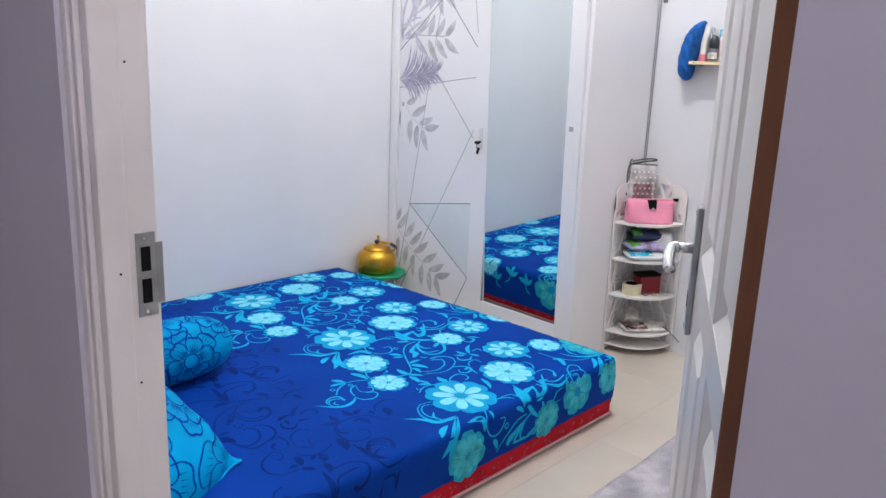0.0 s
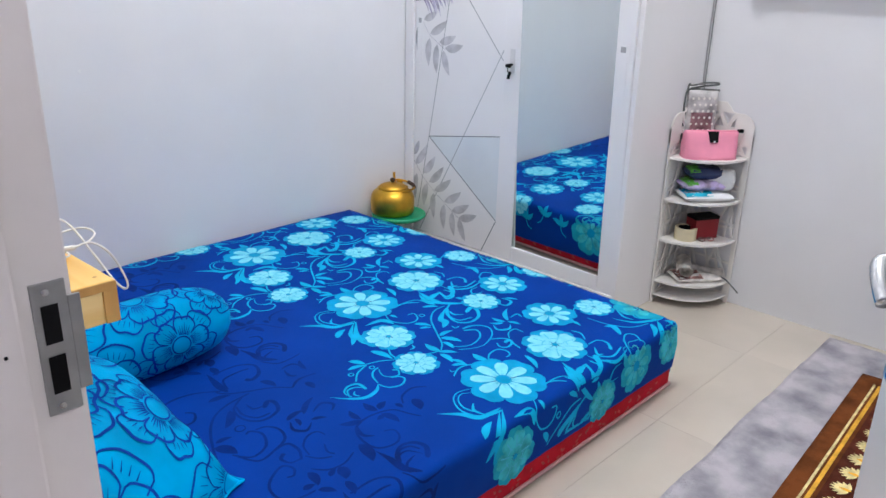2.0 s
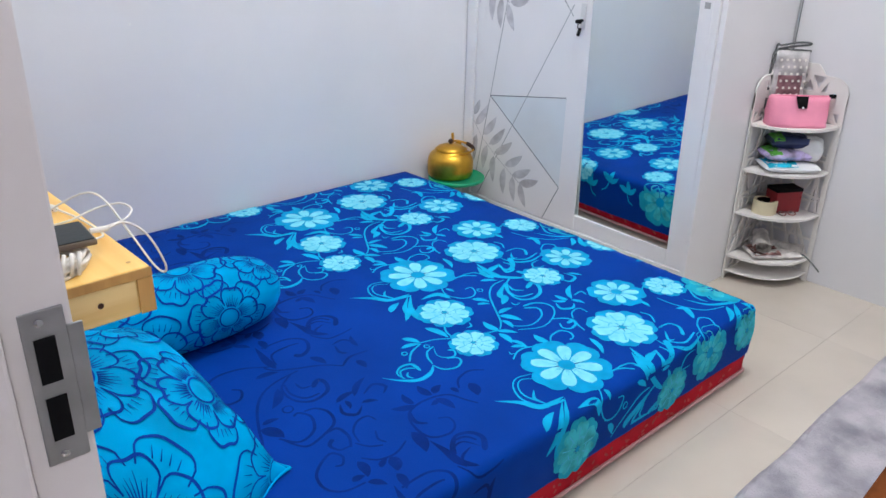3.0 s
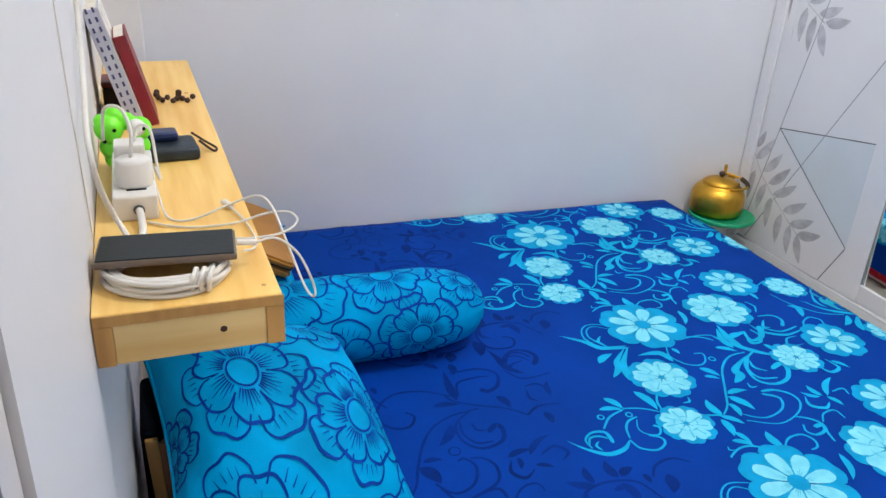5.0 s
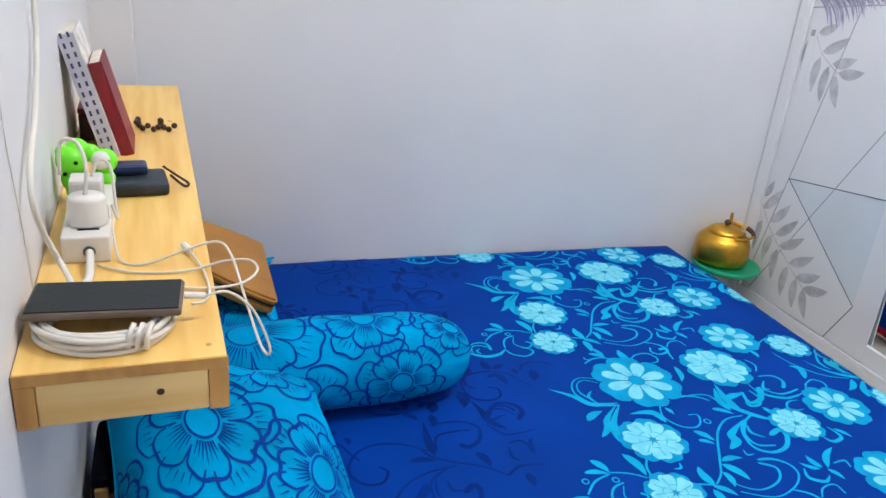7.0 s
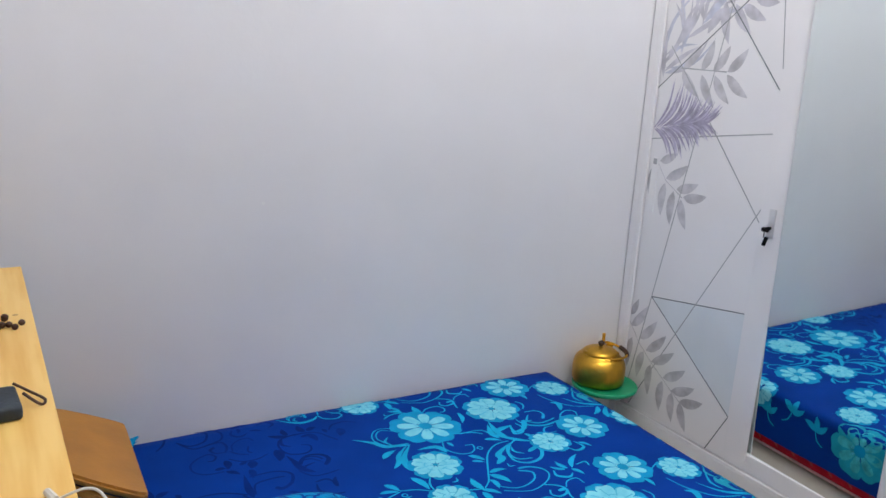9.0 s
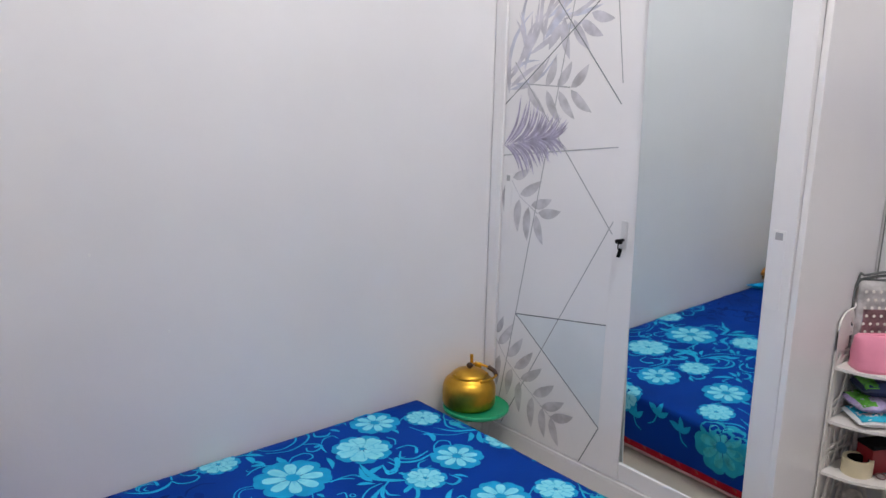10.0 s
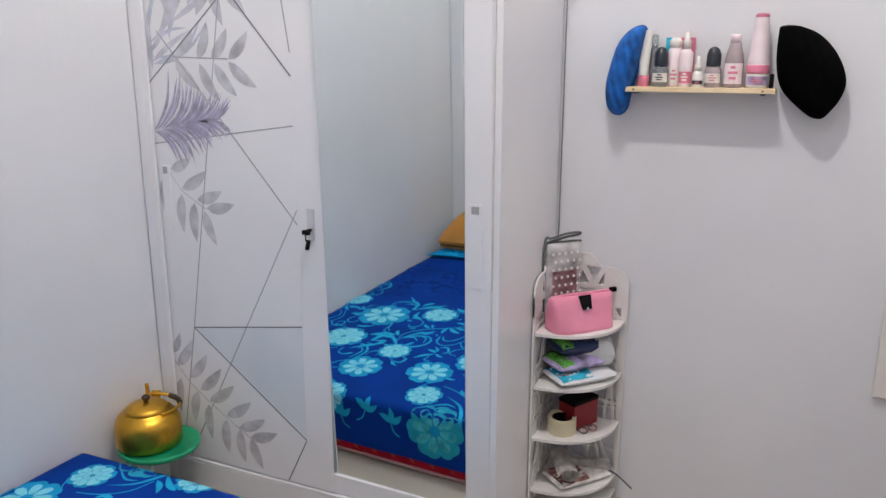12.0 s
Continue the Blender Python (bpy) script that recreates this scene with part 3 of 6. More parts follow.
def azure_repeat(pen):
    """Plumes, winding stalks, crooks and leaves of one repeat; v counts from its large daisy."""
    plume(pen, 0.017, (1.095, 0.006), (1.141, -0.033), (1.173, -0.073), (1.240, -0.079))
    tail(pen, 0.006, (1.235, -0.088), (1.181, -0.075), (1.152, -0.028), (1.164, 0.017), (1.194, 0.038), (1.236, 0.028))
    tail(pen, 0.005, (1.182, -0.057), (1.166, -0.020), (1.176, 0.013), (1.201, 0.027), (1.233, 0.008))
    comma(pen, 0.008, (1.189, -0.072), (1.179, -0.043), (1.198, -0.020))
    plume(pen, 0.018, (1.228, -0.087), (1.180, -0.133), (1.165, -0.166), (1.136, -0.194))
    plume(pen, 0.022, (1.240, -0.084), (1.189, -0.148), (1.175, -0.197), (1.179, -0.228))
    leaflet(pen, 0.02, (1.131, -0.133), (1.184, -0.102))
    plume(pen, 0.02, (1.244, -0.125), (1.302, -0.131), (1.315, -0.172))
    stalk(pen, 0.0045, (1.336, -0.108), (1.320, -0.151), (1.341, -0.191), (1.373, -0.202), (1.397, -0.188), (1.408, -0.160), (1.386, -0.155))
    leaflet(pen, 0.012, (1.344, -0.118), (1.351, -0.146))
    berry(pen, 0.008, (1.418, -0.186))
    leaflet(pen, 0.018, (1.361, -0.213), (1.392, -0.254))
    leaflet(pen, 0.012, (1.353, -0.245), (1.385, -0.264))
    stalk(pen, 0.004, (1.409, -0.086), (1.452, -0.083), (1.487, -0.092), (1.498, -0.122))
    plume(pen, 0.016, (1.484, -0.096), (1.512, -0.139), (1.552, -0.184), (1.589, -0.211))
    plume(pen, 0.022, (1.536, -0.046), (1.524, -0.115), (1.530, -0.170))
    comma(pen, 0.007, (1.512, -0.139), (1.537, -0.104), (1.586, -0.093))
    crook(pen, 0.018, (1.586, -0.093), (1.575, -0.136), (1.614, -0.129), (1.649, -0.080))
    leaflet(pen, 0.015, (1.459, -0.144), (1.504, -0.172))
    stalk(pen, 0.005, (1.521, -0.181), (1.468, -0.188), (1.416, -0.230), (1.367, -0.309), (1.339, -0.356), (1.310, -0.383))
    plume(pen, 0.024, (1.515, -0.195), (1.449, -0.238), (1.443, -0.265), (1.411, -0.287))
    crook(pen, 0.014, (1.545, -0.182), (1.488, -0.223), (1.470, -0.286), (1.501, -0.315), (1.548, -0.306), (1.579, -0.271), (1.578, -0.246), (1.539, -0.261))
    stalk(pen, 0.006, (1.513, -0.205), (1.480, -0.246), (1.485, -0.285), (1.528, -0.296))
    comma(pen, 0.008, (1.508, -0.216), (1.500, -0.244), (1.523, -0.266))
    comma(pen, 0.005, (1.440, -0.294), (1.439, -0.312), (1.457, -0.312))
    leaflet(pen, 0.016, (1.366, -0.320), (1.420, -0.319))
    leaflet(pen, 0.022, (1.359, -0.329), (1.393, -0.386))
    leaflet(pen, 0.016, (1.349, -0.352), (1.346, -0.398))
    crook(pen, 0.007, (1.345, -0.351), (1.353, -0.390), (1.398, -0.417), (1.456, -0.400), (1.478, -0.364), (1.445, -0.340))
    crook(pen, 0.0075, (1.350, -0.413), (1.416, -0.442), (1.480, -0.423), (1.516, -0.390), (1.515, -0.358), (1.487, -0.335), (1.451, -0.331))
    leaflet(pen, 0.022, (1.306, -0.384), (1.301, -0.325))
    leaflet(pen, 0.016, (1.299, -0.386), (1.338, -0.422))
    leaflet(pen, 0.02, (1.294, -0.395), (1.290, -0.451))
    leaflet(pen, 0.014, (1.296, -0.438), (1.312, -0.484))
    leaflet(pen, 0.014, (1.276, -0.462), (1.314, -0.488))
    stalk(pen, 0.005, (1.261, -0.372), (1.306, -0.384))
    stalk(pen, 0.005, (1.242, -0.506), (1.274, -0.488), (1.307, -0.488), (1.346, -0.510))
    comma(pen, 0.004, (1.256, -0.475), (1.253, -0.486), (1.264, -0.489))
    leaflet(pen, 0.022, (1.372, -0.508), (1.367, -0.456))
    stalk(pen, 0.005, (1.377, -0.510), (1.402, -0.489), (1.440, -0.486), (1.455, -0.508), (1.447, -0.528), (1.428, -0.532))
    stalk(pen, 0.006, (1.468, -0.430), (1.498, -0.447), (1.512, -0.470), (1.503, -0.497), (1.499, -0.523))
    crook(pen, 0.011, (1.467, -0.459), (1.458, -0.480), (1.474, -0.495), (1.503, -0.487), (1.509, -0.470), (1.486, -0.472))
    stalk(pen, 0.004, (1.519, -0.463), (1.541, -0.439), (1.575, -0.435), (1.580, -0.464))
    leaflet(pen, 0.012, (1.578, -0.385), (1.542, -0.358))
    leaflet(pen, 0.016, (1.587, -0.383), (1.575, -0.340))
    leaflet(pen, 0.016, (1.600, -0.386), (1.662, -0.327))
    leaflet(pen, 0.014, (1.594, -0.389), (1.612, -0.426))
    comma(pen, 0.01, (1.542, -0.376), (1.532, -0.405), (1.562, -0.423), (1.585, -0.408))
    stalk(pen, 0.005, (1.624, -0.375), (1.658, -0.372), (1.656, -0.394))
    comma(pen, 0.006, (1.701, -0.186), (1.660, -0.184), (1.677, -0.153), (1.715, -0.148))
    leaflet(pen, 0.014, (1.595, -0.160), (1.604, -0.202))
    comma(pen, 0.01, (1.668, -0.286), (1.681, -0.309), (1.715, -0.298), (1.707, -0.258))
    leaflet(pen, 0.012, (1.716, -0.268), (1.742, -0.305))
    stalk(pen, 0.006, (1.650, -0.089), (1.687, -0.118), (1.751, -0.105))
    leaflet(pen, 0.022, (1.153, -0.255), (1.173, -0.328))
    leaflet(pen, 0.018, (1.072, -0.260), (1.098, -0.304))
    leaflet(pen, 0.014, (1.044, -0.294), (1.096, -0.308))
    stalk(pen, 0.004, (1.098, -0.304), (1.139, -0.315), (1.172, -0.335))
    stalk(pen, 0.005, (1.025, -0.354), (1.055, -0.323), (1.096, -0.308))
    berry(pen, 0.007, (1.036, -0.318))
    berry(pen, 0.007, (1.101, -0.327))
    plume(pen, 0.012, (0.931, -0.370), (0.961, -0.404), (0.999, -0.428), (1.039, -0.422), (1.062, -0.401))
    crook(pen, 0.009, (0.973, -0.404), (0.970, -0.377), (0.993, -0.359), (1.022, -0.366), (1.024, -0.400))
    stalk(pen, 0.005, (0.971, -0.395), (0.982, -0.374), (1.003, -0.373), (1.019, -0.384))
    comma(pen, 0.006, (0.992, -0.415), (0.985, -0.399), (0.996, -0.387))
    stalk(pen, 0.005, (1.065, -0.396), (1.073, -0.366), (1.089, -0.346), (1.114, -0.338))
    stalk(pen, 0.005, (1.062, -0.401), (1.073, -0.430), (1.104, -0.444), (1.130, -0.431), (1.130, -0.413), (1.108, -0.400))
    crook(pen, 0.006, (1.109, -0.347), (1.098, -0.373), (1.105, -0.393), (1.130, -0.404), (1.145, -0.385), (1.133, -0.373))
    stalk(pen, 0.005, (1.201, -0.278), (1.186, -0.306), (1.183, -0.336))
    comma(pen, 0.006, (1.267, -0.305), (1.261, -0.321), (1.244, -0.321))
    stalk(pen, 0.005, (1.705, 0.049), (1.715, 0.020), (1.696, -0.010))
    plume(pen, 0.01, (1.628, -0.058), (1.635, -0.105), (1.687, -0.136), (1.758, -0.122))
    crook(pen, 0.01, (1.683, -0.033), (1.725, -0.037), (1.736, -0.065), (1.713, -0.095))
    comma(pen, 0.008, (1.684, -0.054), (1.658, -0.085), (1.673, -0.094))
    plume(pen, 0.02, (1.523, -0.063), (1.502, -0.116), (1.505, -0.156))
    leaflet(pen, 0.02, (1.523, -0.116), (1.583, -0.100))
    crook(pen, 0.012, (1.610, -0.090), (1.615, -0.120), (1.597, -0.148), (1.568, -0.148), (1.578, -0.124))
    stalk(pen, 0.005, (1.375, -0.076), (1.443, -0.088), (1.475, -0.112))
    plume(pen, 0.02, (1.812, 0.000), (1.834, -0.020), (1.811, -0.064))
    stalk(pen, 0.004, (1.814, 0.068), (1.831, 0.005), (1.875, -0.055), (1.944, -0.079))
    plume(pen, 0.013, (1.876, 0.019), (1.914, -0.045), (1.993, -0.083), (2.034, -0.083))
    comma(pen, 0.008, (1.953, 0.055), (1.920, 0.003), (1.927, -0.036))
    comma(pen, 0.006, (1.961, -0.004), (1.949, -0.032), (1.971, -0.062))
    leaflet(pen, 0.018, (1.950, -0.084), (1.896, -0.131))
    plume(pen, 0.02, (1.985, -0.088), (1.946, -0.130), (1.929, -0.166))
    stalk(pen, 0.005, (1.783, -0.093), (1.824, -0.072), (1.847, -0.092), (1.832, -0.123))
    stalk(pen, 0.005, (1.794, -0.085), (1.765, -0.121), (1.763, -0.149))
    stalk(pen, 0.004, (1.782, 0.105), (1.845, 0.141), (1.894, 0.149), (1.944, 0.146))
    leaflet(pen, 0.014, (1.753, 0.094), (1.755, 0.051))
    leaflet(pen, 0.016, (1.479, 0.048), (1.455, -0.022))


def navy_repeat(pen):
    """The same garden in navy on the plain half of the sheet."""
    plume(pen, 0.02, (0.758, -0.063), (0.751, -0.130), (0.752, -0.178))
    stalk(pen, 0.006, (0.760, -0.165), (0.774, -0.118), (0.824, -0.108), (0.853, -0.111))
    crook(pen, 0.013, (0.768, -0.077), (0.836, -0.076), (0.873, -0.104), (0.861, -0.147), (0.831, -0.166), (0.815, -0.153))
    stalk(pen, 0.007, (0.742, -0.160), (0.688, -0.125), (0.626, -0.120), (0.583, -0.151), (0.571, -0.198), (0.595, -0.233), (0.629, -0.236), (0.646, -0.207), (0.631, -0.189))
    stalk(pen, 0.006, (0.730, -0.157), (0.748, -0.183), (0.790, -0.208), (0.824, -0.223), (0.856, -0.242), (0.884, -0.269))
    stalk(pen, 0.006, (0.788, -0.218), (0.722, -0.227), (0.673, -0.253), (0.639, -0.299), (0.613, -0.361), (0.599, -0.405), (0.576, -0.436))
    crook(pen, 0.013, (0.769, -0.219), (0.723, -0.257), (0.722, -0.312), (0.754, -0.343), (0.800, -0.332), (0.814, -0.299), (0.804, -0.281), (0.781, -0.300))
    stalk(pen, 0.006, (0.734, -0.250), (0.729, -0.290), (0.748, -0.324), (0.782, -0.328))
    comma(pen, 0.007, (0.757, -0.256), (0.760, -0.285), (0.782, -0.291))
    leaflet(pen, 0.022, (0.714, -0.254), (0.670, -0.311))
    leaflet(pen, 0.018, (0.694, -0.186), (0.751, -0.194))
    leaflet(pen, 0.02, (0.840, -0.186), (0.857, -0.236))
    berry(pen, 0.012, (0.696, -0.335))
    leaflet(pen, 0.03, (0.616, -0.361), (0.646, -0.413))
    leaflet(pen, 0.014, (0.627, -0.348), (0.666, -0.351))
    stalk(pen, 0.0065, (0.635, -0.410), (0.665, -0.445), (0.706, -0.433), (0.724, -0.390), (0.708, -0.361), (0.694, -0.365))
    stalk(pen, 0.0065, (0.642, -0.424), (0.670, -0.466), (0.715, -0.458), (0.754, -0.438), (0.763, -0.400), (0.746, -0.371), (0.720, -0.364))
    stalk(pen, 0.007, (0.715, -0.458), (0.749, -0.457), (0.757, -0.492), (0.744, -0.525))
    crook(pen, 0.01, (0.746, -0.521), (0.720, -0.518), (0.710, -0.494), (0.725, -0.481))
    leaflet(pen, 0.016, (0.794, -0.383), (0.851, -0.372))
    leaflet(pen, 0.016, (0.840, -0.387), (0.900, -0.340))
    comma(pen, 0.01, (0.797, -0.393), (0.787, -0.423), (0.809, -0.445), (0.835, -0.427))
    comma(pen, 0.01, (0.862, -0.393), (0.898, -0.376), (0.919, -0.399), (0.900, -0.419))
    leaflet(pen, 0.012, (0.841, -0.417), (0.876, -0.433))
    leaflet(pen, 0.012, (0.813, -0.388), (0.808, -0.420))
    comma(pen, 0.008, (0.915, -0.172), (0.950, -0.170), (0.967, -0.207))
    comma(pen, 0.008, (0.916, -0.183), (0.911, -0.214), (0.925, -0.229))
    leaflet(pen, 0.014, (0.963, -0.217), (0.976, -0.165))
    leaflet(pen, 0.02, (0.922, -0.269), (0.925, -0.309))
    stalk(pen, 0.007, (0.884, -0.269), (0.918, -0.247), (0.969, -0.250))
    stalk(pen, 0.005, (0.896, -0.098), (0.921, -0.139), (0.960, -0.143), (0.998, -0.136))
    comma(pen, 0.006, (0.905, -0.093), (0.919, -0.055), (0.949, -0.050), (0.973, -0.081))
    stalk(pen, 0.006, (1.058, -0.579), (1.042, -0.553), (1.024, -0.517), (0.995, -0.502), (0.950, -0.498), (0.910, -0.510), (0.891, -0.542), (0.891, -0.584), (0.907, -0.609), (0.943, -0.618), (0.967, -0.605), (0.972, -0.578), (0.950, -0.565))
    comma(pen, 0.01, (0.910, -0.510), (0.901, -0.545), (0.922, -0.565))
    leaflet(pen, 0.018, (0.934, -0.494), (0.932, -0.448))
    leaflet(pen, 0.02, (0.933, -0.498), (0.880, -0.476))
    leaflet(pen, 0.022, (0.988, -0.492), (0.980, -0.444))
    leaflet(pen, 0.02, (0.995, -0.490), (1.029, -0.474))
    leaflet(pen, 0.022, (0.987, -0.507), (1.002, -0.562))
    leaflet(pen, 0.014, (0.988, -0.512), (0.964, -0.520))
    leaflet(pen, 0.03, (0.874, -0.566), (0.866, -0.633))
    leaflet(pen, 0.014, (1.040, -0.497), (1.045, -0.523))
    plume(pen, 0.02, (0.891, -0.611), (0.901, -0.653), (0.908, -0.697), (0.936, -0.728))
    crook(pen, 0.013, (0.910, -0.692), (0.915, -0.657), (0.946, -0.633), (0.980, -0.642), (0.994, -0.671), (0.973, -0.703))
    stalk(pen, 0.006, (0.914, -0.675), (0.934, -0.644), (0.963, -0.646), (0.978, -0.668))
    comma(pen, 0.007, (0.910, -0.716), (0.921, -0.689), (0.954, -0.677))
    stalk(pen, 0.006, (0.716, -0.627), (0.672, -0.622), (0.644, -0.596), (0.643, -0.558), (0.665, -0.531), (0.699, -0.515), (0.715, -0.537), (0.704, -0.557), (0.689, -0.553))
    leaflet(pen, 0.016, (0.696, -0.610), (0.725, -0.611))
    leaflet(pen, 0.022, (0.732, -0.569), (0.728, -0.618))
    leaflet(pen, 0.016, (0.720, -0.629), (0.750, -0.658))
    leaflet(pen, 0.028, (0.795, -0.599), (0.786, -0.640))
    leaflet(pen, 0.014, (0.763, -0.612), (0.786, -0.600))
    leaflet(pen, 0.02, (0.780, -0.645), (0.775, -0.690))
    stalk(pen, 0.005, (0.766, -0.523), (0.772, -0.489), (0.797, -0.465), (0.825, -0.464), (0.834, -0.486))
    stalk(pen, 0.005, (0.757, -0.521), (0.776, -0.547), (0.802, -0.561))
    stalk(pen, 0.005, (0.813, -0.514), (0.804, -0.540), (0.813, -0.557))
    stalk(pen, 0.005, (0.744, -0.565), (0.772, -0.592), (0.811, -0.597), (0.849, -0.580))
    stalk(pen, 0.006, (1.057, -0.510), (1.077, -0.483), (1.119, -0.474), (1.152, -0.494))
    leaflet(pen, 0.028, (1.088, -0.510), (1.075, -0.558))


#           u, v from the large daisy, radius, ruffled
BLOOMS = [(1.336, 0.0, 0.108, False), (1.248, -0.224, 0.080, True), (1.208, -0.389, 0.066, True), (1.596, 0.028, 0.097, True),
          (1.740, 0.164, 0.082, False), (1.637, -0.234, 0.066, True), (1.800, -0.187, 0.080, False), (1.895, 0.100, 0.066, True),
          (1.998, -0.187, 0.066, True), (2.040, 0.004, 0.100, False)]
inside = lambda u, v: BX0 < u < BX1 + 0.13 and BY0 - 0.13 < v < BY1 - 0.014
dusk = lambda u, v: BX0 < u < 1.16 and inside(u, v)
rng = random.Random(11)
strokes, shade = bmesh.new(), bmesh.new()
for row in ROWS:
    for u, v, r, ruffled in BLOOMS:
        u, v = drift(u, v + row)
        if BY0 - 0.11 < v < BY1 - 0.02:
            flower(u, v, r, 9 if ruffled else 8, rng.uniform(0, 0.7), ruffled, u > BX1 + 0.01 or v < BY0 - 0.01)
    azure_repeat((strokes, 0.0, row, inside))
    for dv, low, way in ((0.17, 0.055, 1), (0.27, 0.030, -1), (0.37, 0.070, 1), (-0.14, 0.045, -1)):      # sprigs down the foot end
        pen, root = (strokes, 0.0, row, inside), (BX1 + low + 0.045, dv - 0.035 * way)
        stalk(pen, 0.0045, root, (BX1 + low + 0.030, dv - 0.012 * way), (BX1 + low, dv))
        for a in (-0.9, 0.1, 1.1):
            leaflet(pen, 0.022, (BX1 + low, dv), (BX1 + low - 0.052 * math.cos(a), dv + 0.052 * math.sin(a) * way))
    navy_repeat((shade, 0.0, row, dusk))
    navy_repeat((shade, -0.46, row - 0.19, lambda u, v: u < 0.60 and dusk(u, v)))
tagged(part("scroll_print", strokes, PRINT_MID, bed_sheet, "azure scrolls and leaves", True), kind="stuff")
tagged(part("shadow_scroll_print", shade, PRINT_DARK, bed_sheet, "navy tone-on-tone scrolls", True), kind="stuff")


# ---- pillows ----
def pillow_surface(m, half_x, half_y, thick, seed, full):
    def fn(s, t, off=0.0, low=False):
        """s, t in metres over the cloth from the middle."""
        a, b = (math.sin(max(-1, min(1, q / (1.4 * half))) * math.pi / 2) for q, half in ((s, half_x), (t, half_y)))
        x = half_x * a * (1 - 0.07 * (1 - b * b))
        y = half_y * b * (1 + (full if b < 0 else -0.06) * (1 - a * a))
        ear = 0.026 * abs(a * b) ** 14
        x, y = x + math.copysign(ear, a), y + math.copysign(0.4 * ear, b)
        h = ((1 - a ** 4) * (1 - b ** 4)) ** 0.55
        soft = 0.010 * noise.noise((s * 6 + seed, t * 6, 1.7)) * h + 0.008 * noise.noise((s * 15, t * 13 + seed, 0.2)) * h + 0.004 * math.sin(60 * (s + 0.5 * t) + seed) * (1 - h) * h * 4
        z = 0.006 + thick * h + soft + off if not low else -0.004 - 0.35 * thick * h
        if b < 0:
            z -= 0.21 * full * b * b * (1 - a * a)
        return m @ Vector((x, y, z))
    return fn


def line_bloom(bm, fn, u, v, r, petals, turn, wide, off=0.0012):
    """An outlined flower: broad lobed petals with fine rays, a second row of petals behind, and a ring for the eye."""
    w = math.pi / petals

    def arc(middle, half, low, high, cleft, wave):
        pts = []
        for t in steps(0.0, 1.0, 20):
            ang = middle + half * (2 * t - 1)
            q = low + (high - low) * math.sin(math.pi * t) ** 0.36 - cleft * math.exp(-((t - 0.5) * 7) ** 2) + 0.02 * math.sin(t * 15 + wave)
            pts.append((u + r * q * math.cos(ang), v + r * q * math.sin(ang)))
        return pts
    for k in range(petals):
        a = turn + 2 * w * k
        ribbon(bm, fn, arc(a, w * 1.02, 0.46, 1.0, 0.06, k * 2), lambda t: wide * (0.5 + 0.55 * math.sin(math.pi * t)), off + 0.00004 * k)
        for j in range(-3, 4):
            reach = 0.74 - 0.05 * abs(j) + 0.05 * math.sin(7 * k + 3 * j)
            bend = a + j * w * 0.20
            ribbon(bm, fn, [(u + r * q * math.cos(bend + 0.03 * j * q), v + r * q * math.sin(bend + 0.03 * j * q)) for q in steps(0.36, reach, 5)], lambda t: wide * 0.50 * (1 - 0.75 * t), off + 0.00004 * (k + 9))
        ribbon(bm, fn, arc(a + w, w * 0.84, 0.84, 1.30, 0.05, k * 3), lambda t: wide * (0.5 + 0.5 * math.sin(math.pi * t)), off + 0.00004 * (k + 18))
        for j in (-1.5, -0.5, 0.5, 1.5):
            ribbon(bm, fn, [(u + r * q * math.cos(a + w + j * w * 0.24), v + r * q * math.sin(a + w + j * w * 0.24)) for q in steps(0.92, 1.10, 3)], lambda t: wide * 0.42 * (1 - 0.7 * t), off + 0.00004 * (k + 27))
    ring = [(u + 0.30 * r * math.cos(q), v + 0.30 * r * math.sin(q)) for q in steps(0, 2 * math.pi, 22)]
    ribbon(bm, fn, ring, lambda t: wide * 0.62, off + 0.0007)


def pillow(place, turn, tilt, half_x, half_y, thick, blooms, label, seed, full):
    ob = thing("pillow", (0, 0, 0), label, "pillow", "pillows on the bed")
    m = pose(*place, tilt[0], tilt[1], turn)
    fn = pillow_surface(m, half_x, half_y, thick, seed, full)
    wide_x, wide_y = 1.4 * half_x, 1.4 * half_y
    us, vs = steps(-wide_x, wide_x, 44), steps(-wide_y, wide_y, 44)
    bm = sheet_of(fn, us, vs)
    sheet_of(lambda s, t: fn(s, t, 0, True), us, vs, bm)
    bmesh.ops.recalc_face_normals(bm, faces=bm.faces[:])
    part("pillowcase", bm, PILLOW, ob, smooth=True)
    bm = bmesh.new()
    inside = lambda s, t, off: fn(s, t, off)
    for u, v, r, n, a in blooms:
        line_bloom(bm, inside, u, v, r, n, a, 0.0060)
    tagged(part("line_print", bm, PILLOW_LINE, ob, "dark blue outlined flowers", True), kind="stuff")
    pts = [fn(q, -wide_y) for q in steps(-wide_x, wide_x, 14)] + [fn(wide_x, q) for q in steps(-wide_y, wide_y, 14)[1:]] + [fn(q, wide_y) for q in steps(wide_x, -wide_x, 14)[1:]] + [fn(-wide_x, q) for q in steps(wide_y, -wide_y, 14)[1:]]
    part("seam", tube([p + Vector((0, 0, 0.002)) for p in pts], 0.0035, 6), PILLOW, ob, smooth=True)
    return ob


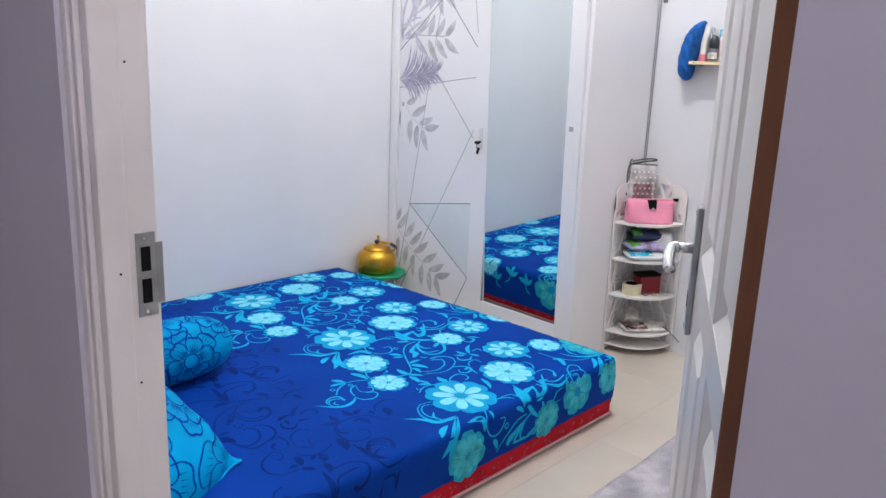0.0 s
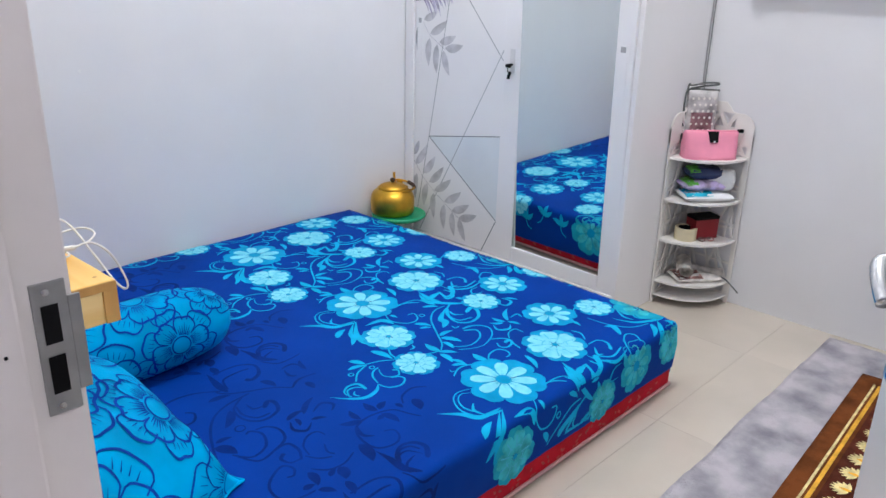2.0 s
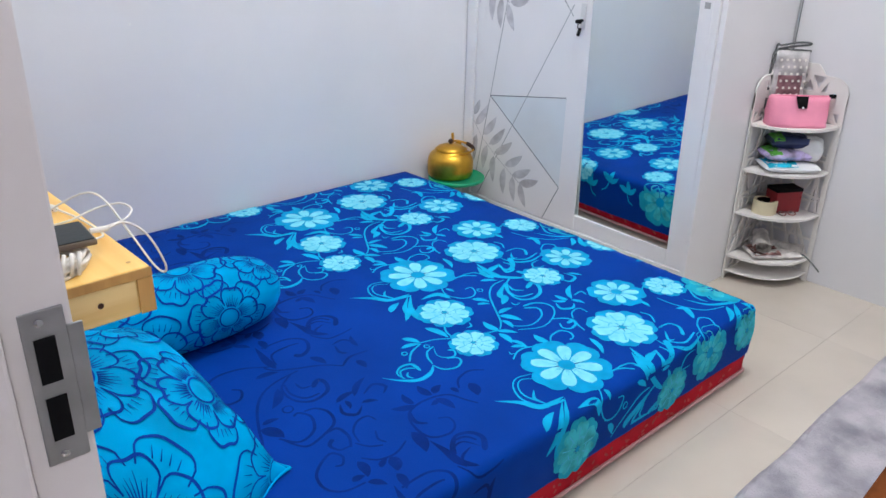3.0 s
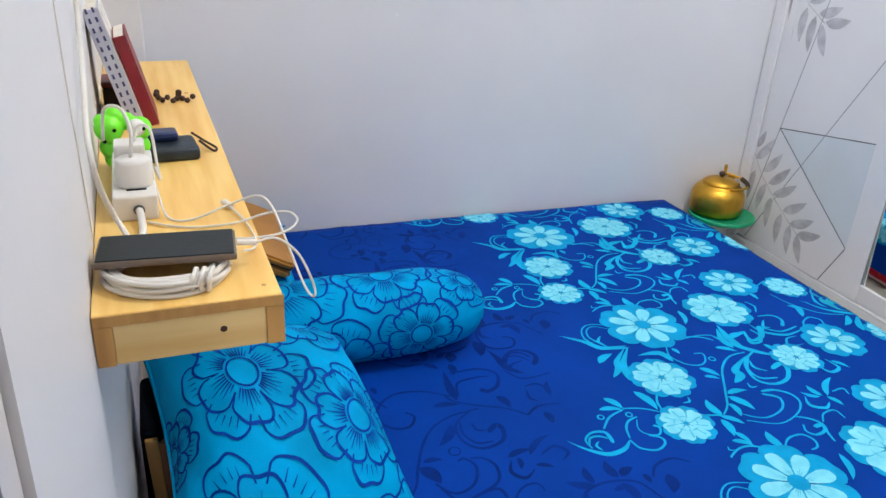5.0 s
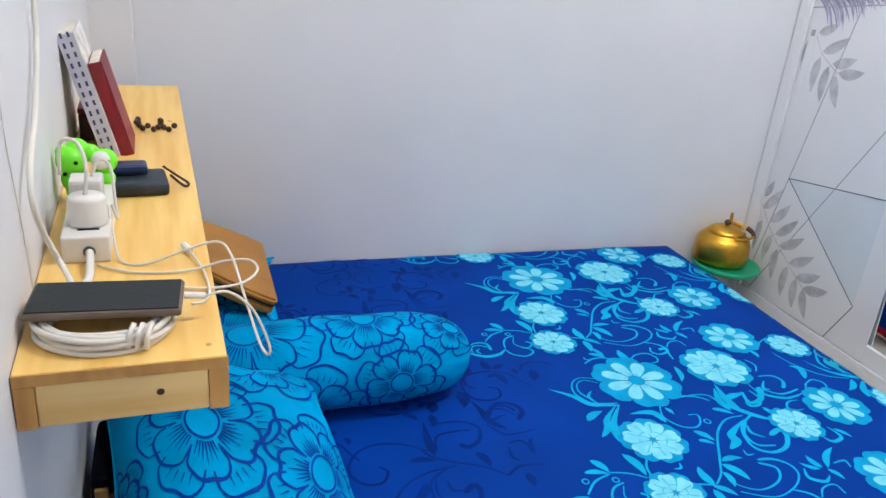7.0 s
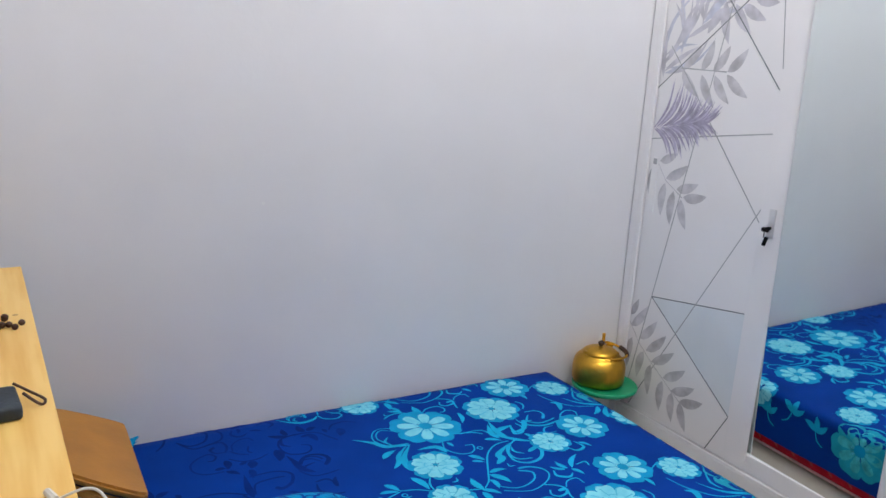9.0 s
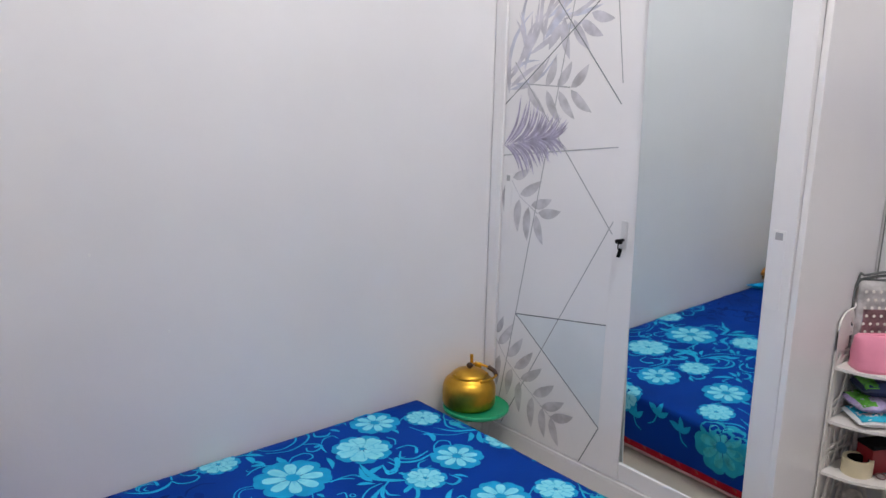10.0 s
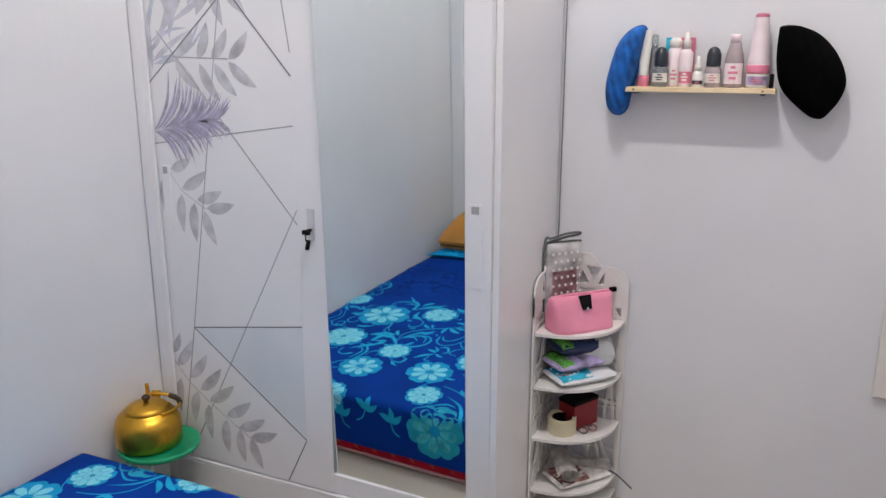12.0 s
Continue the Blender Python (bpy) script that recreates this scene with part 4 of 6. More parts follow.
pillow((0.337, -1.145, 0.331), 7.6, (7.2, 15.8), 0.206, 0.252, 0.125,
       [(-0.092, -0.276, 0.116, 6, 0.52), (-0.085, 0.004, 0.098, 6, 0.52), (0.102, -0.082, 0.084, 6, 0.9), (0.225, -0.315, 0.130, 6, 0.1), (0.065, 0.195, 0.105, 6, 0.4), (-0.270, -0.085, 0.060, 6, 0.2), (-0.195, 0.245, 0.090, 6, 0.7)],
       "plump bright cyan pillow with dark blue outlined flowers", 3.0, 0.32)
pillow((0.36, -0.38, 0.246), 0, (0, 0), 0.152, 0.34, 0.030,
       [(0.0, -0.15, 0.12, 7, 0.2), (0.05, 0.12, 0.11, 6, 0.6), (-0.08, 0.0, 0.08, 6, 0.0), (0.05, 0.27, 0.07, 6, 0.3)],
       "flat cyan pillow by the wall under the pine shelf", 8.0, 0.0)

BOLSTER_A, BOLSTER_B, BOLSTER_R = Vector((0.24, -0.805, 0.338)), Vector((0.900, -0.800, 0.338)), 0.108
axis = (BOLSTER_B - BOLSTER_A).normalized()
across = Vector((0, 0, 1)).cross(axis).normalized()
over = axis.cross(across)
BOLSTER_L = (BOLSTER_B - BOLSTER_A).length


def bolster_surface(s, w, off=0.0):
    """s along the bolster, w round it in metres from its ridge."""
    f = 2 * s / BOLSTER_L - 1
    th = w / BOLSTER_R
    end = max(0.0, 1 - abs(f) ** 5) ** 0.5
    r = BOLSTER_R * end * (1 + 0.035 * noise.noise((s * 7, th * 1.3, 0.4)) + 0.02 * noise.noise((s * 22, th * 3, 3.4)))
    if abs(f) > 0.72:
        r *= 1 + 0.045 * math.sin(th * 13) * (abs(f) - 0.72) / 0.28
    r += off
    p = BOLSTER_A + axis * s + r * (math.cos(th) * over * 0.93 + math.sin(th) * across)
    return p


bolster = thing("bolster", (0, 0, 0), "round cyan bolster with dark blue outlined flowers", "bolster")
around = steps(-math.pi * BOLSTER_R, math.pi * BOLSTER_R, 40)[:-1]
part("case", sheet_of(bolster_surface, [BOLSTER_L * (0.5 - 0.5 * math.cos(math.pi * t)) for t in steps(0, 1, 40)], around, closed=True), PILLOW, bolster, smooth=True)
bm = bmesh.new()
for s, w, r, n, a in ((0.469, -0.172, 0.082, 6, 0.2), (0.402, 0.006, 0.092, 6, 0.5), (0.150, -0.010, 0.130, 6, 0.1), (0.270, -0.240, 0.105, 6, 0.7), (0.600, -0.030, 0.075, 6, 0.3), (0.53, 0.170, 0.090, 6, 0.9), (0.25, 0.190, 0.100, 6, 0.0), (0.05, -0.24, 0.095, 6, 0.4)):
    line_bloom(bm, bolster_surface, s, w, r, n, a, 0.0058)
tagged(part("line_print", bm, PILLOW_LINE, bolster, "dark blue outlined flowers", True), kind="stuff")

# tan half-round bag leaning on the wall at the bed's head
bag = thing("half_moon_bag", (0, 0, 0), "tan half-round leather bag leaning behind the bolster", "bag")
m = Matrix.LocRotScale((0.488, -0.268, 0.290), Euler((0, radians(27), 0)), (1.0, 1.26, 1.0))


def half_moon(thick, lift, shrink):
    """A half-round slab: straight edge towards the bed, round end up the wall."""
    own = bmesh.new()
    outline = [(0.0, -0.146 * shrink), (0.0, 0.146 * shrink), (0.006, 0.155 * shrink), (0.030, 0.158 * shrink)]
    for t in steps(0, math.pi, 30)[1:-1]:
        c = math.cos(t)
        x, y = 0.31 * shrink * math.sin(t) ** 0.85, 0.158 * shrink * math.copysign(abs(c) ** 0.6, c)
        if x > 0.055:
            outline.append((x, y))
    outline += [(0.030, -0.158 * shrink), (0.006, -0.155 * shrink)]
    lower = [own.verts.new(m @ Vector((-x, y, lift))) for x, y in outline]
    upper = [own.verts.new(m @ Vector((-x, y, lift + thick))) for x, y in outline]
    own.faces.new(upper)
    own.faces.new(lower[::-1])
    for k in range(len(outline)):
        own.faces.new((lower[k], lower[(k + 1) % len(outline)], upper[(k + 1) % len(outline)], upper[k]))
    bmesh.ops.recalc_face_normals(own, faces=own.faces[:])
    bmesh.ops.bevel(own, geom=own.edges[:], offset=min(0.007, thick * 0.35), segments=2, affect="EDGES")
    return own


part("body", half_moon(0.024, -0.012, 0.985), TAN, bag)
part("flap", half_moon(0.020, 0.0165, 1.0), TAN, bag)
# fills the gap between the halves; the slit's darkness is in its colour
part("gusset", half_moon(0.0045, 0.0121, 0.97), DARK_BROWN, bag, "dark brown layer standing in for the dark slit between the halves")
wedge = thing("wooden_plank", (0, 0, 0), "short brown wooden plank standing between mattress and wall", "plank")
wedge.matrix_basis = pose(0.136, -1.150, 0.001, 0, -2.5, 0)
part("board", box((0.0, -0.012, 0), (0.021, 0.012, 0.356), 0.002), PINE_END, wedge)
part("dark_side", box((0.0213, -0.011, 0), (0.052, 0.012, 0.345), 0.002), BROWN_WOOD, wedge)
# no real object: a black block added where the gap is only in shade
gap_block = thing("black_cloth_bundle", (0, 0, 0), "black block standing in for the shaded gap between pillow and wall", "cloth")
part("cloth", box((0.113, -1.155, 0.002), (0.152, -0.98, 0.375), 0.016, segments=4), GAP_SHADE, gap_block, smooth=True)


# ---- wardrobe ----
WF, WM, WY0, WY1, W_TOP = 2.290, 2.2960, -1.210, -0.060, 2.0
wardrobe = thing("wardrobe", (0, 0, 0), "white two-door sliding wardrobe with a leaf print and a mirror", "wardrobe")
part("side_panel", box((WF - 0.012, WY0, 0), (X_EAST - 0.013, WY0 + 0.018, W_TOP), 0.002), LAMINATE, wardrobe)
part("side_panel", box((WF - 0.012, WY1 - 0.032, 0), (X_EAST - 0.012, WY1, W_TOP), 0.003), LAMINATE, wardrobe)
part("back_panel", box((X_EAST - 0.026, WY0 + 0.0185, 0.083), (X_EAST - 0.020, WY1 - 0.0325, W_TOP - 0.052)), LAMINATE, wardrobe)
part("top_panel", box((WF - 0.012, WY0 + 0.0185, W_TOP - 0.05), (X_EAST - 0.0265, WY1 - 0.0325, W_TOP - 0.001), 0.002), LAMINATE, wardrobe)
part("jamb_strip", box((WF - 0.0125, WY1 - 0.052, 0.0925), (WF - 0.0025, WY1 - 0.0325, W_TOP - 0.001), 0.001), LAMINATE, wardrobe)
part("plinth", box((WF - 0.010, WY0 + 0.0185, 0), (X_EAST - 0.0265, WY1 - 0.0325, 0.082), 0.003), LAMINATE, wardrobe)
bm = box((WF - 0.010, WY0 + 0.0185, 0.0825), (WF - 0.002, WY1 - 0.0325, 0.092), 0.001)
box((WF - 0.0015, WY0 + 0.0185, 0.0825), (WM + 0.004, WY1 - 0.0325, 0.089), 0.001, bm)
part("door_track", bm, LAMINATE, wardrobe)
DL0, DL1 = -0.694, -0.0935        # the printed door
bm = box((WF, DL0, 0.094), (WF + 0.0050, DL0 + 0.085, W_TOP - 0.052), 0.0015)
box((WF, DL1 - 0.012, 0.094), (WF + 0.0050, DL1, W_TOP - 0.052), 0.0015, bm)
leaf_door = part("printed_door", bm, LAMINATE, wardrobe, "sliding door with grey leaves and lines printed on it")
part("printed_panel", box((WF + 0.001, DL0 + 0.0853, 0.0945), (WF + 0.0046, DL1 - 0.0123, W_TOP - 0.0525)), LAMINATE, leaf_door)
DM0, DM1 = WY0 + 0.0188, -0.630
bm = box((WM, DM0, 0.0915), (WM + 0.028, -1.120, W_TOP - 0.052), 0.003)
box((WM, -0.662, 0.0915), (WM + 0.028, DM1, W_TOP - 0.052), 0.003, bm)
box((WM, -1.1197, 0.0915), (WM + 0.028, -0.6623, 0.152), 0.003, bm)
box((WM, -1.1197, W_TOP - 0.10), (WM + 0.028, -0.6623, W_TOP - 0.052), 0.003, bm)


def lean(bm):
    """The loose mirror door tips forward and turns a little in its track; its hidden edge stays behind the other door."""
    for v in bm.verts:
        if v.co.y < -0.9:
            v.co.x += 2.292 + 0.028 * (v.co.y + 1.1) - 0.0257 * (v.co.z - 0.15) - (WM + 0.002)
    return bm


mirror_door = part("mirror_door", lean(bm), LAMINATE, wardrobe, "white framed sliding mirror door")
bm = box((WM + 0.002, -1.1195, 0.1523), (WM + 0.020, -0.6945, W_TOP - 0.1003))
box((WM + 0.002, -0.6945, 0.1523), (WM + 0.020, -0.6635, 0.44), bm=bm)     # runs on behind the printed door
for v in bm.verts:
    if v.co.x < WM + 0.01:
        v.co.x = 2.292 + 0.028 * (v.co.y + 1.1) - 0.0257 * (v.co.z - 0.15)
part("mirror", bm, MIRROR, mirror_door, "tall plain mirror")
part("finger_pull", lean(box((WM - 0.002, -1.168, 0.795), (WM + 0.0012, -1.132, 1.010), 0.0012)), LAMINATE, mirror_door)
part("pull_recess", lean(box((WM - 0.0032, -1.160, 0.985), (WM - 0.0022, -1.140, 1.004))), PULL_GREY, mirror_door)
part("finger_pull", box((WF - 0.001, DL1 - 0.062, 0.845), (WF + 0.0045, DL1 - 0.030, 1.045), 0.002), LAMINATE, leaf_door)
part("pull_recess", box((WF - 0.0022, DL1 - 0.054, 1.020), (WF - 0.0012, DL1 - 0.038, 1.040)), PULL_GREY, leaf_door)
lock = part("lock", box((WF - 0.003, -0.664, 0.865), (WF - 0.0002, -0.640, 0.955), 0.002), SILVER, leaf_door, "steel lock plate with key")
bm = tube([(WF - 0.004, -0.652, 0.895), (WF - 0.030, -0.652, 0.895)], 0.005, 10)
tube([(WF - 0.026, -0.642, 0.892), (WF - 0.026, -0.662, 0.892)], 0.007, 8, bm)
part("key", bm, BLACK, lock, "black-headed key", smooth=True)
bm = tube([(WF - 0.028, -0.652, 0.886), (WF - 0.026, -0.650, 0.868)], 0.002, 6)
tube([(WF - 0.012, -0.650, 0.868), (WF - 0.022, -0.650, 0.842)], 0.006, 8, bm)
part("spare_key", bm, BLACK, lock, smooth=True)


def door_print(u, v, off=0.0):
    """u along the door (y), v up."""
    return Vector((WF + 0.001 - off, u, v))


panel_tint = bmesh.new()
a, b, c, d = (-0.202, 0.540), (-0.606, 0.600), (-0.604, 0.246), (-0.40, 0.395)
panel_tint.faces.new([panel_tint.verts.new(door_print(*p, 0.0004)) for p in (a, b, c)])
part("tinted_panel_print", panel_tint, PANEL_BLUE, leaf_door, "pale blue printed triangle")


def door_line(a, b, mat, wide, off):
    bm = bmesh.new()
    pts = [(a[0] + (b[0] - a[0]) * t, a[1] + (b[1] - a[1]) * t) for t in steps(0, 1, 6)]
    ribbon(bm, door_print, pts, lambda t: wide, off)
    part("line_print", bm, mat, leaf_door)


DARK_LINES = [((-0.202, 0.543), (-0.606, 0.604)), ((-0.202, 0.543), (-0.604, 0.246)), ((-0.604, 0.244), (-0.531, 0.096)), ((-0.107, 1.285), (-0.65, 1.74)), ((-0.30, 1.66), (-0.606, 1.308))]
SOFT_LINES = [((-0.606, 0.945), (-0.150, 0.100)), ((-0.202, 0.543), (-0.40, 1.62)), ((-0.202, 0.543), (-0.120, 0.12)), ((-0.108, 1.108), (-0.606, 1.177)),
              ((-0.150, 1.43), (-0.606, 0.904)), ((-0.570, 1.62), (-0.606, 1.37)), ((-0.202, 1.358), (-0.400, 1.352))]
for k, (a, b) in enumerate(DARK_LINES):
    door_line((max(a[0], -0.607), a[1]) if a[0] > -0.608 else a, b if b[0] > -0.608 else (-0.606, a[1] + (b[1] - a[1]) * (-0.606 - a[0]) / (b[0] - a[0])), LINE_DARK, 0.0036, 0.0010 + 0.00005 * k)
for k, (a, b) in enumerate(SOFT_LINES):
    door_line(a, b, LINE_SOFT, 0.0036, 0.0007 + 0.00003 * k)


def sprig(bases, tips, mat, wide, stem=None):
    """One printed sprig of leaves."""
    bm = bmesh.new()
    for k, (b, t) in enumerate(zip(bases, tips)):
        length = math.hypot(t[0] - b[0], t[1] - b[1])
        blade(bm, door_print, b, t, min(wide, length * 0.36), 0.0006 + 0.00003 * k, 0.06)
    if stem:
        ribbon(bm, door_print, stem, lambda t: 0.003, 0.0005)
    part("sprig_print", bm, mat, leaf_door, "grey printed leaf sprig")


sprig([(-0.106, 0.445), (-0.118, 0.403), (-0.166, 0.369), (-0.208, 0.335), (-0.241, 0.303), (-0.305, 0.265), (-0.351, 0.233), (-0.393, 0.209), (-0.13, 0.36), (-0.196, 0.327), (-0.238, 0.290), (-0.304, 0.252), (-0.355, 0.228), (-0.397, 0.208)],
      [(-0.140, 0.515), (-0.191, 0.501), (-0.243, 0.459), (-0.295, 0.421), (-0.341, 0.373), (-0.402, 0.329), (-0.452, 0.282), (-0.496, 0.245), (-0.118, 0.24), (-0.176, 0.219), (-0.241, 0.173), (-0.305, 0.135), (-0.369, 0.120), (-0.436, 0.112)],
      LEAF_GREY, 0.036, [(-0.108, 0.42), (-0.166, 0.352), (-0.241, 0.298), (-0.351, 0.231), (-0.40, 0.204)])
sprig([(-0.161, 1.034), (-0.199, 0.978), (-0.254, 0.948), (-0.288, 0.926), (-0.278, 0.916), (-0.197, 0.961), (-0.143, 1.025), (-0.242, 0.939)],
      [(-0.239, 1.072), (-0.298, 1.038), (-0.347, 0.980), (-0.389, 0.945), (-0.315, 0.818), (-0.193, 0.845), (-0.131, 0.887), (-0.241, 0.819)],
      LEAF_GREY, 0.036, [(-0.150, 1.03), (-0.199, 0.970), (-0.285, 0.922)])
sprig([(-0.344, 1.352), (-0.403, 1.352), (-0.294, 1.352), (-0.215, 1.359), (-0.403, 1.344), (-0.353, 1.339), (-0.299, 1.339), (-0.212, 1.351)],
      [(-0.401, 1.433), (-0.471, 1.425), (-0.334, 1.449), (-0.282, 1.435), (-0.493, 1.277), (-0.424, 1.253), (-0.364, 1.237), (-0.296, 1.266)],
      LEAF_GREY, 0.034)
rng = random.Random(21)
for mat, count, lift, fine in ((LEAF_VIOLET_PALE, 18, 0.0010, 1.5), (LEAF_VIOLET, 19, 0.0014, 0.85)):
    bm = bmesh.new()
    for k in range(count):         # strands either side of a short spine
        f = (k + rng.uniform(0, 0.8)) / count
        b = (-0.108 - 0.20 * f, 1.145 + 0.040 * f)
        for side, reach, spread in ((1, 0.165, 1.15), (-1, 0.125, -0.85)):
            a = spread * (1 - 0.62 * f) + rng.uniform(-0.08, 0.08)
            r = (reach * (1 - 0.40 * f) + 0.02) * rng.uniform(0.8, 1.1)
            blade(bm, door_print, b, (b[0] - r * math.cos(a), b[1] + r * math.sin(a)), rng.uniform(0.006, 0.0095) * fine, lift + 0.000006 * k, side * rng.uniform(0.10, 0.20))
    part("frond_print", bm, mat, leaf_door, "violet feathery frond")
for k in range(44):
    bm = bmesh.new()
    fan = k % 4
    b = (-0.115 - 0.075 * fan - rng.uniform(0, 0.02), 1.30 + 0.085 * fan + rng.uniform(0, 0.10))
    a = rng.uniform(0.1, 2.0)
    r = rng.uniform(0.12, 0.24)
    blade(bm, door_print, b, (max(-0.60, min(-0.107, b[0] - r * math.cos(a))), b[1] + r * math.sin(a)), rng.uniform(0.011, 0.019), 0.0003 + 0.000008 * k, rng.uniform(-0.18, 0.18))
    part("pale_leaf_print", bm, LEAF_SOFT if k % 3 else LEAF_LILAC, leaf_door)
sprig([(-0.40, 1.56), (-0.43, 1.56), (-0.36, 1.57), (-0.47, 1.58), (-0.36, 1.55)], [(-0.47, 1.47), (-0.52, 1.51), (-0.39, 1.44), (-0.56, 1.56), (-0.30, 1.47)], LEAF_SOFT, 0.036)

# ---- kettle on its stand ----
stand = thing("plastic_stool", (2.156, -0.152, 0), "round green plastic stool between the mattress and wardrobe", "stool")
part("seat", lathe([(0.030, 0.186), (0.112, 0.188), (0.120, 0.194), (0.121, 0.203), (0.117, 0.207), (0.111, 0.203), (0.020, 0.202)], 40), GREEN, stand, smooth=True)
for x, y in ((-0.085, 0.050), (-0.085, -0.045), (-0.02, 0.085)):
    part("leg", tube([(x, y, 0.001), (x * 0.95, y * 0.95, 0.187)], 0.008, 10), WHITE_PLASTIC, stand, smooth=True)
kettle = thing("kettle", (2.142, -0.127, 0.2035), "gold anodised aluminium kettle on the green stool", "kettle", turn=0)
kettle.matrix_basis = kettle.matrix_basis @ Matrix.Diagonal((1.0, 1.0, 1.10, 1.0))
part("body", lathe([(0.080, 0.0), (0.091, 0.004), (0.0965, 0.014), (0.0975, 0.040), (0.0970, 0.060), (0.0945, 0.074), (0.088, 0.087), (0.076, 0.097), (0.066, 0.102), (0.064, 0.105)], 44), GOLD, kettle, smooth=True)
part("lid", lathe([(0.065, 0.1035), (0.067, 0.107), (0.055, 0.116), (0.032, 0.124), (0.010, 0.127), (0.004, 0.128)], 36), GOLD, kettle, smooth=True)
part("knob", lathe([(0.006, 0.126), (0.007, 0.130), (0.012, 0.136), (0.012, 0.141), (0.006, 0.146)], 18), BRASS_DARK, kettle, "dark brown knob", smooth=True)
part("spout", tube([(0.075, 0.050, 0.05), (0.100, 0.066, 0.075), (0.112, 0.072, 0.105)], 0.014, 12), GOLD, kettle, smooth=True)
for a in (2.95, -0.75):
    part("lug", box((0.058 * math.cos(a) - 0.008, 0.058 * math.sin(a) - 0.008, 0.096), (0.058 * math.cos(a) + 0.008, 0.058 * math.sin(a) + 0.008, 0.114), 0.003), GOLD, kettle)
handle = part("bail_handle", tube([(0.040, 0.046, 0.106), (0.048, 0.032, 0.124), (0.062, 0.006, 0.125), (0.077, -0.025, 0.119), (0.080, -0.050, 0.110), (0.064, -0.069, 0.105), (0.030, -0.076, 0.103), (-0.012, -0.072, 0.104)], 0.0042, 10), GOLD, kettle, "bent metal carrying handle folded down", smooth=True)
part("grip", tube([(0.075, -0.020, 0.121), (0.081, -0.046, 0.112), (0.072, -0.064, 0.106)], 0.008, 10), BRASS_DARK, handle, "dark brown grip", smooth=True)
part("lid_stop", tube([(0.046, 0.040, 0.104), (0.048, 0.042, 0.130), (0.047, 0.042, 0.154)], 0.0060, 8), GOLD, kettle, smooth=True)

# ---- pine wall shelf with its things ----
before_shelf = set(bpy.data.objects)
PS0, PS1, PX1, PTOP = -1.541, -0.186, 0.315, 0.815
pine = thing("wall_shelf", (0, 0, 0), "varnished pine box shelf fixed to the wall over the pillows", "shelf")
part("top_board", box((X_WEST + 0.001, PS0, PTOP - 0.014), (PX1, PS1, PTOP), 0.0025), PINE_Y, pine)
part("end_grain", box((X_WEST + 0.0012, PS0 - 0.0018, PTOP - 0.0142), (PX1 + 0.0012, PS0 - 0.0002, PTOP - 0.0012), 0.0005), PINE_END, pine, "orange-brown end grain of the top board")
part("front_board", box((PX1 - 0.019, PS0 + 0.001, PTOP - 0.064), (PX1 - 0.001, PS1 - 0.001, PTOP - 0.0145), 0.002), PINE_Y, pine)
part("bottom_board", box((X_WEST + 0.020, PS0 + 0.022, PTOP - 0.062), (PX1 - 0.0195, PS1 - 0.002, PTOP - 0.052)), PINE_Y, pine)
part("end_board", box((X_WEST + 0.0202, PS0 + 0.0010, PTOP - 0.0641), (PX1 - 0.0196, PS0 + 0.021, PTOP - 0.0146), 0.0015), PINE_X, pine, "pale end board with a knot")
for lo, hi in ((X_WEST + 0.001, X_WEST + 0.020), ):
    part("back_batten", box((lo, PS0 + 0.001, PTOP - 0.064), (hi, PS1 - 0.001, PTOP - 0.0145), 0.0015), PINE_END, pine)
part("corner_block", box((PX1 - 0.0192, PS0 - 0.0015, PTOP - 0.0642), (PX1 + 0.0012, PS0 + 0.0008, PTOP - 0.0147), 0.0006), PINE_END, pine, "darker end-grain block")
part("corner_block", box((X_WEST + 0.0012, PS0 - 0.0015, PTOP - 0.0642), (X_WEST + 0.0202, PS0 + 0.0008, PTOP - 0.0147), 0.0006), PINE_END, pine, "darker end-grain block")
for k, (x, y, r) in enumerate(((0.262, -1.02, 0.006), (0.285, -0.55, 0.005), (0.170, -1.515, 0.004), (0.298, -1.515, 0.003))):
    part("knot", lathe([(r, 0), (r, 0.0004)], 12, m=pose(x, y, PTOP)), PINE_END, pine)
part("knot", lathe([(0.004, 0), (0.004, 0.0004)], 12, m=pose(0.247, PS0 + 0.001, PTOP - 0.037, 90)), DARK_BROWN, pine)

coil = thing("cable_coil", (0.193, -1.462, PTOP), "coiled white charging cable under the phone", "cable", turn=-6)
rng = random.Random(3)
for k in range(9):
    rx, ry = 0.058 + 0.0055 * (k % 3) + rng.uniform(-0.001, 0.001), 0.047 + 0.006 * (k % 3)
    z = 0.0036 + 0.0070 * (k // 3)
    pts = [(rx * math.cos(a) + 0.004 * (k % 2), ry * math.sin(a), z + 0.0012 * math.sin(3 * a + k)) for a in steps(0, 2 * math.pi * 0.97, 14)]
    part("loop", tube(pts, 0.0034, 8), CABLE, coil, smooth=True)
bm = bmesh.new()
for k in range(3):
    tube([(0.030 + 0.009 * k, -0.050, 0.003), (0.032 + 0.009 * k, -0.054, 0.020), (0.036 + 0.009 * k, -0.040, 0.027)], 0.0030, 8, bm)
part("tie", bm, CABLE, coil, smooth=True)
phone = thing("smartphone", (0.197, -1.447, PTOP + 0.0245), "black smartphone in a clear brown case on the coil", "phone", turn=-5)
part("case", box((-0.079, -0.0385, 0), (0.079, 0.0385, 0.0085), 0.0035), PHONE_CASE, phone)
part("screen", box((-0.076, -0.0358, 0.0086), (0.076, 0.0358, 0.0098), 0.0005), PHONE_GLASS, phone, "dark switched-off screen")
plug = thing("charging_cable", (0, 0, PTOP), "thin white charging cable looping out over the shelf edge", "cable")
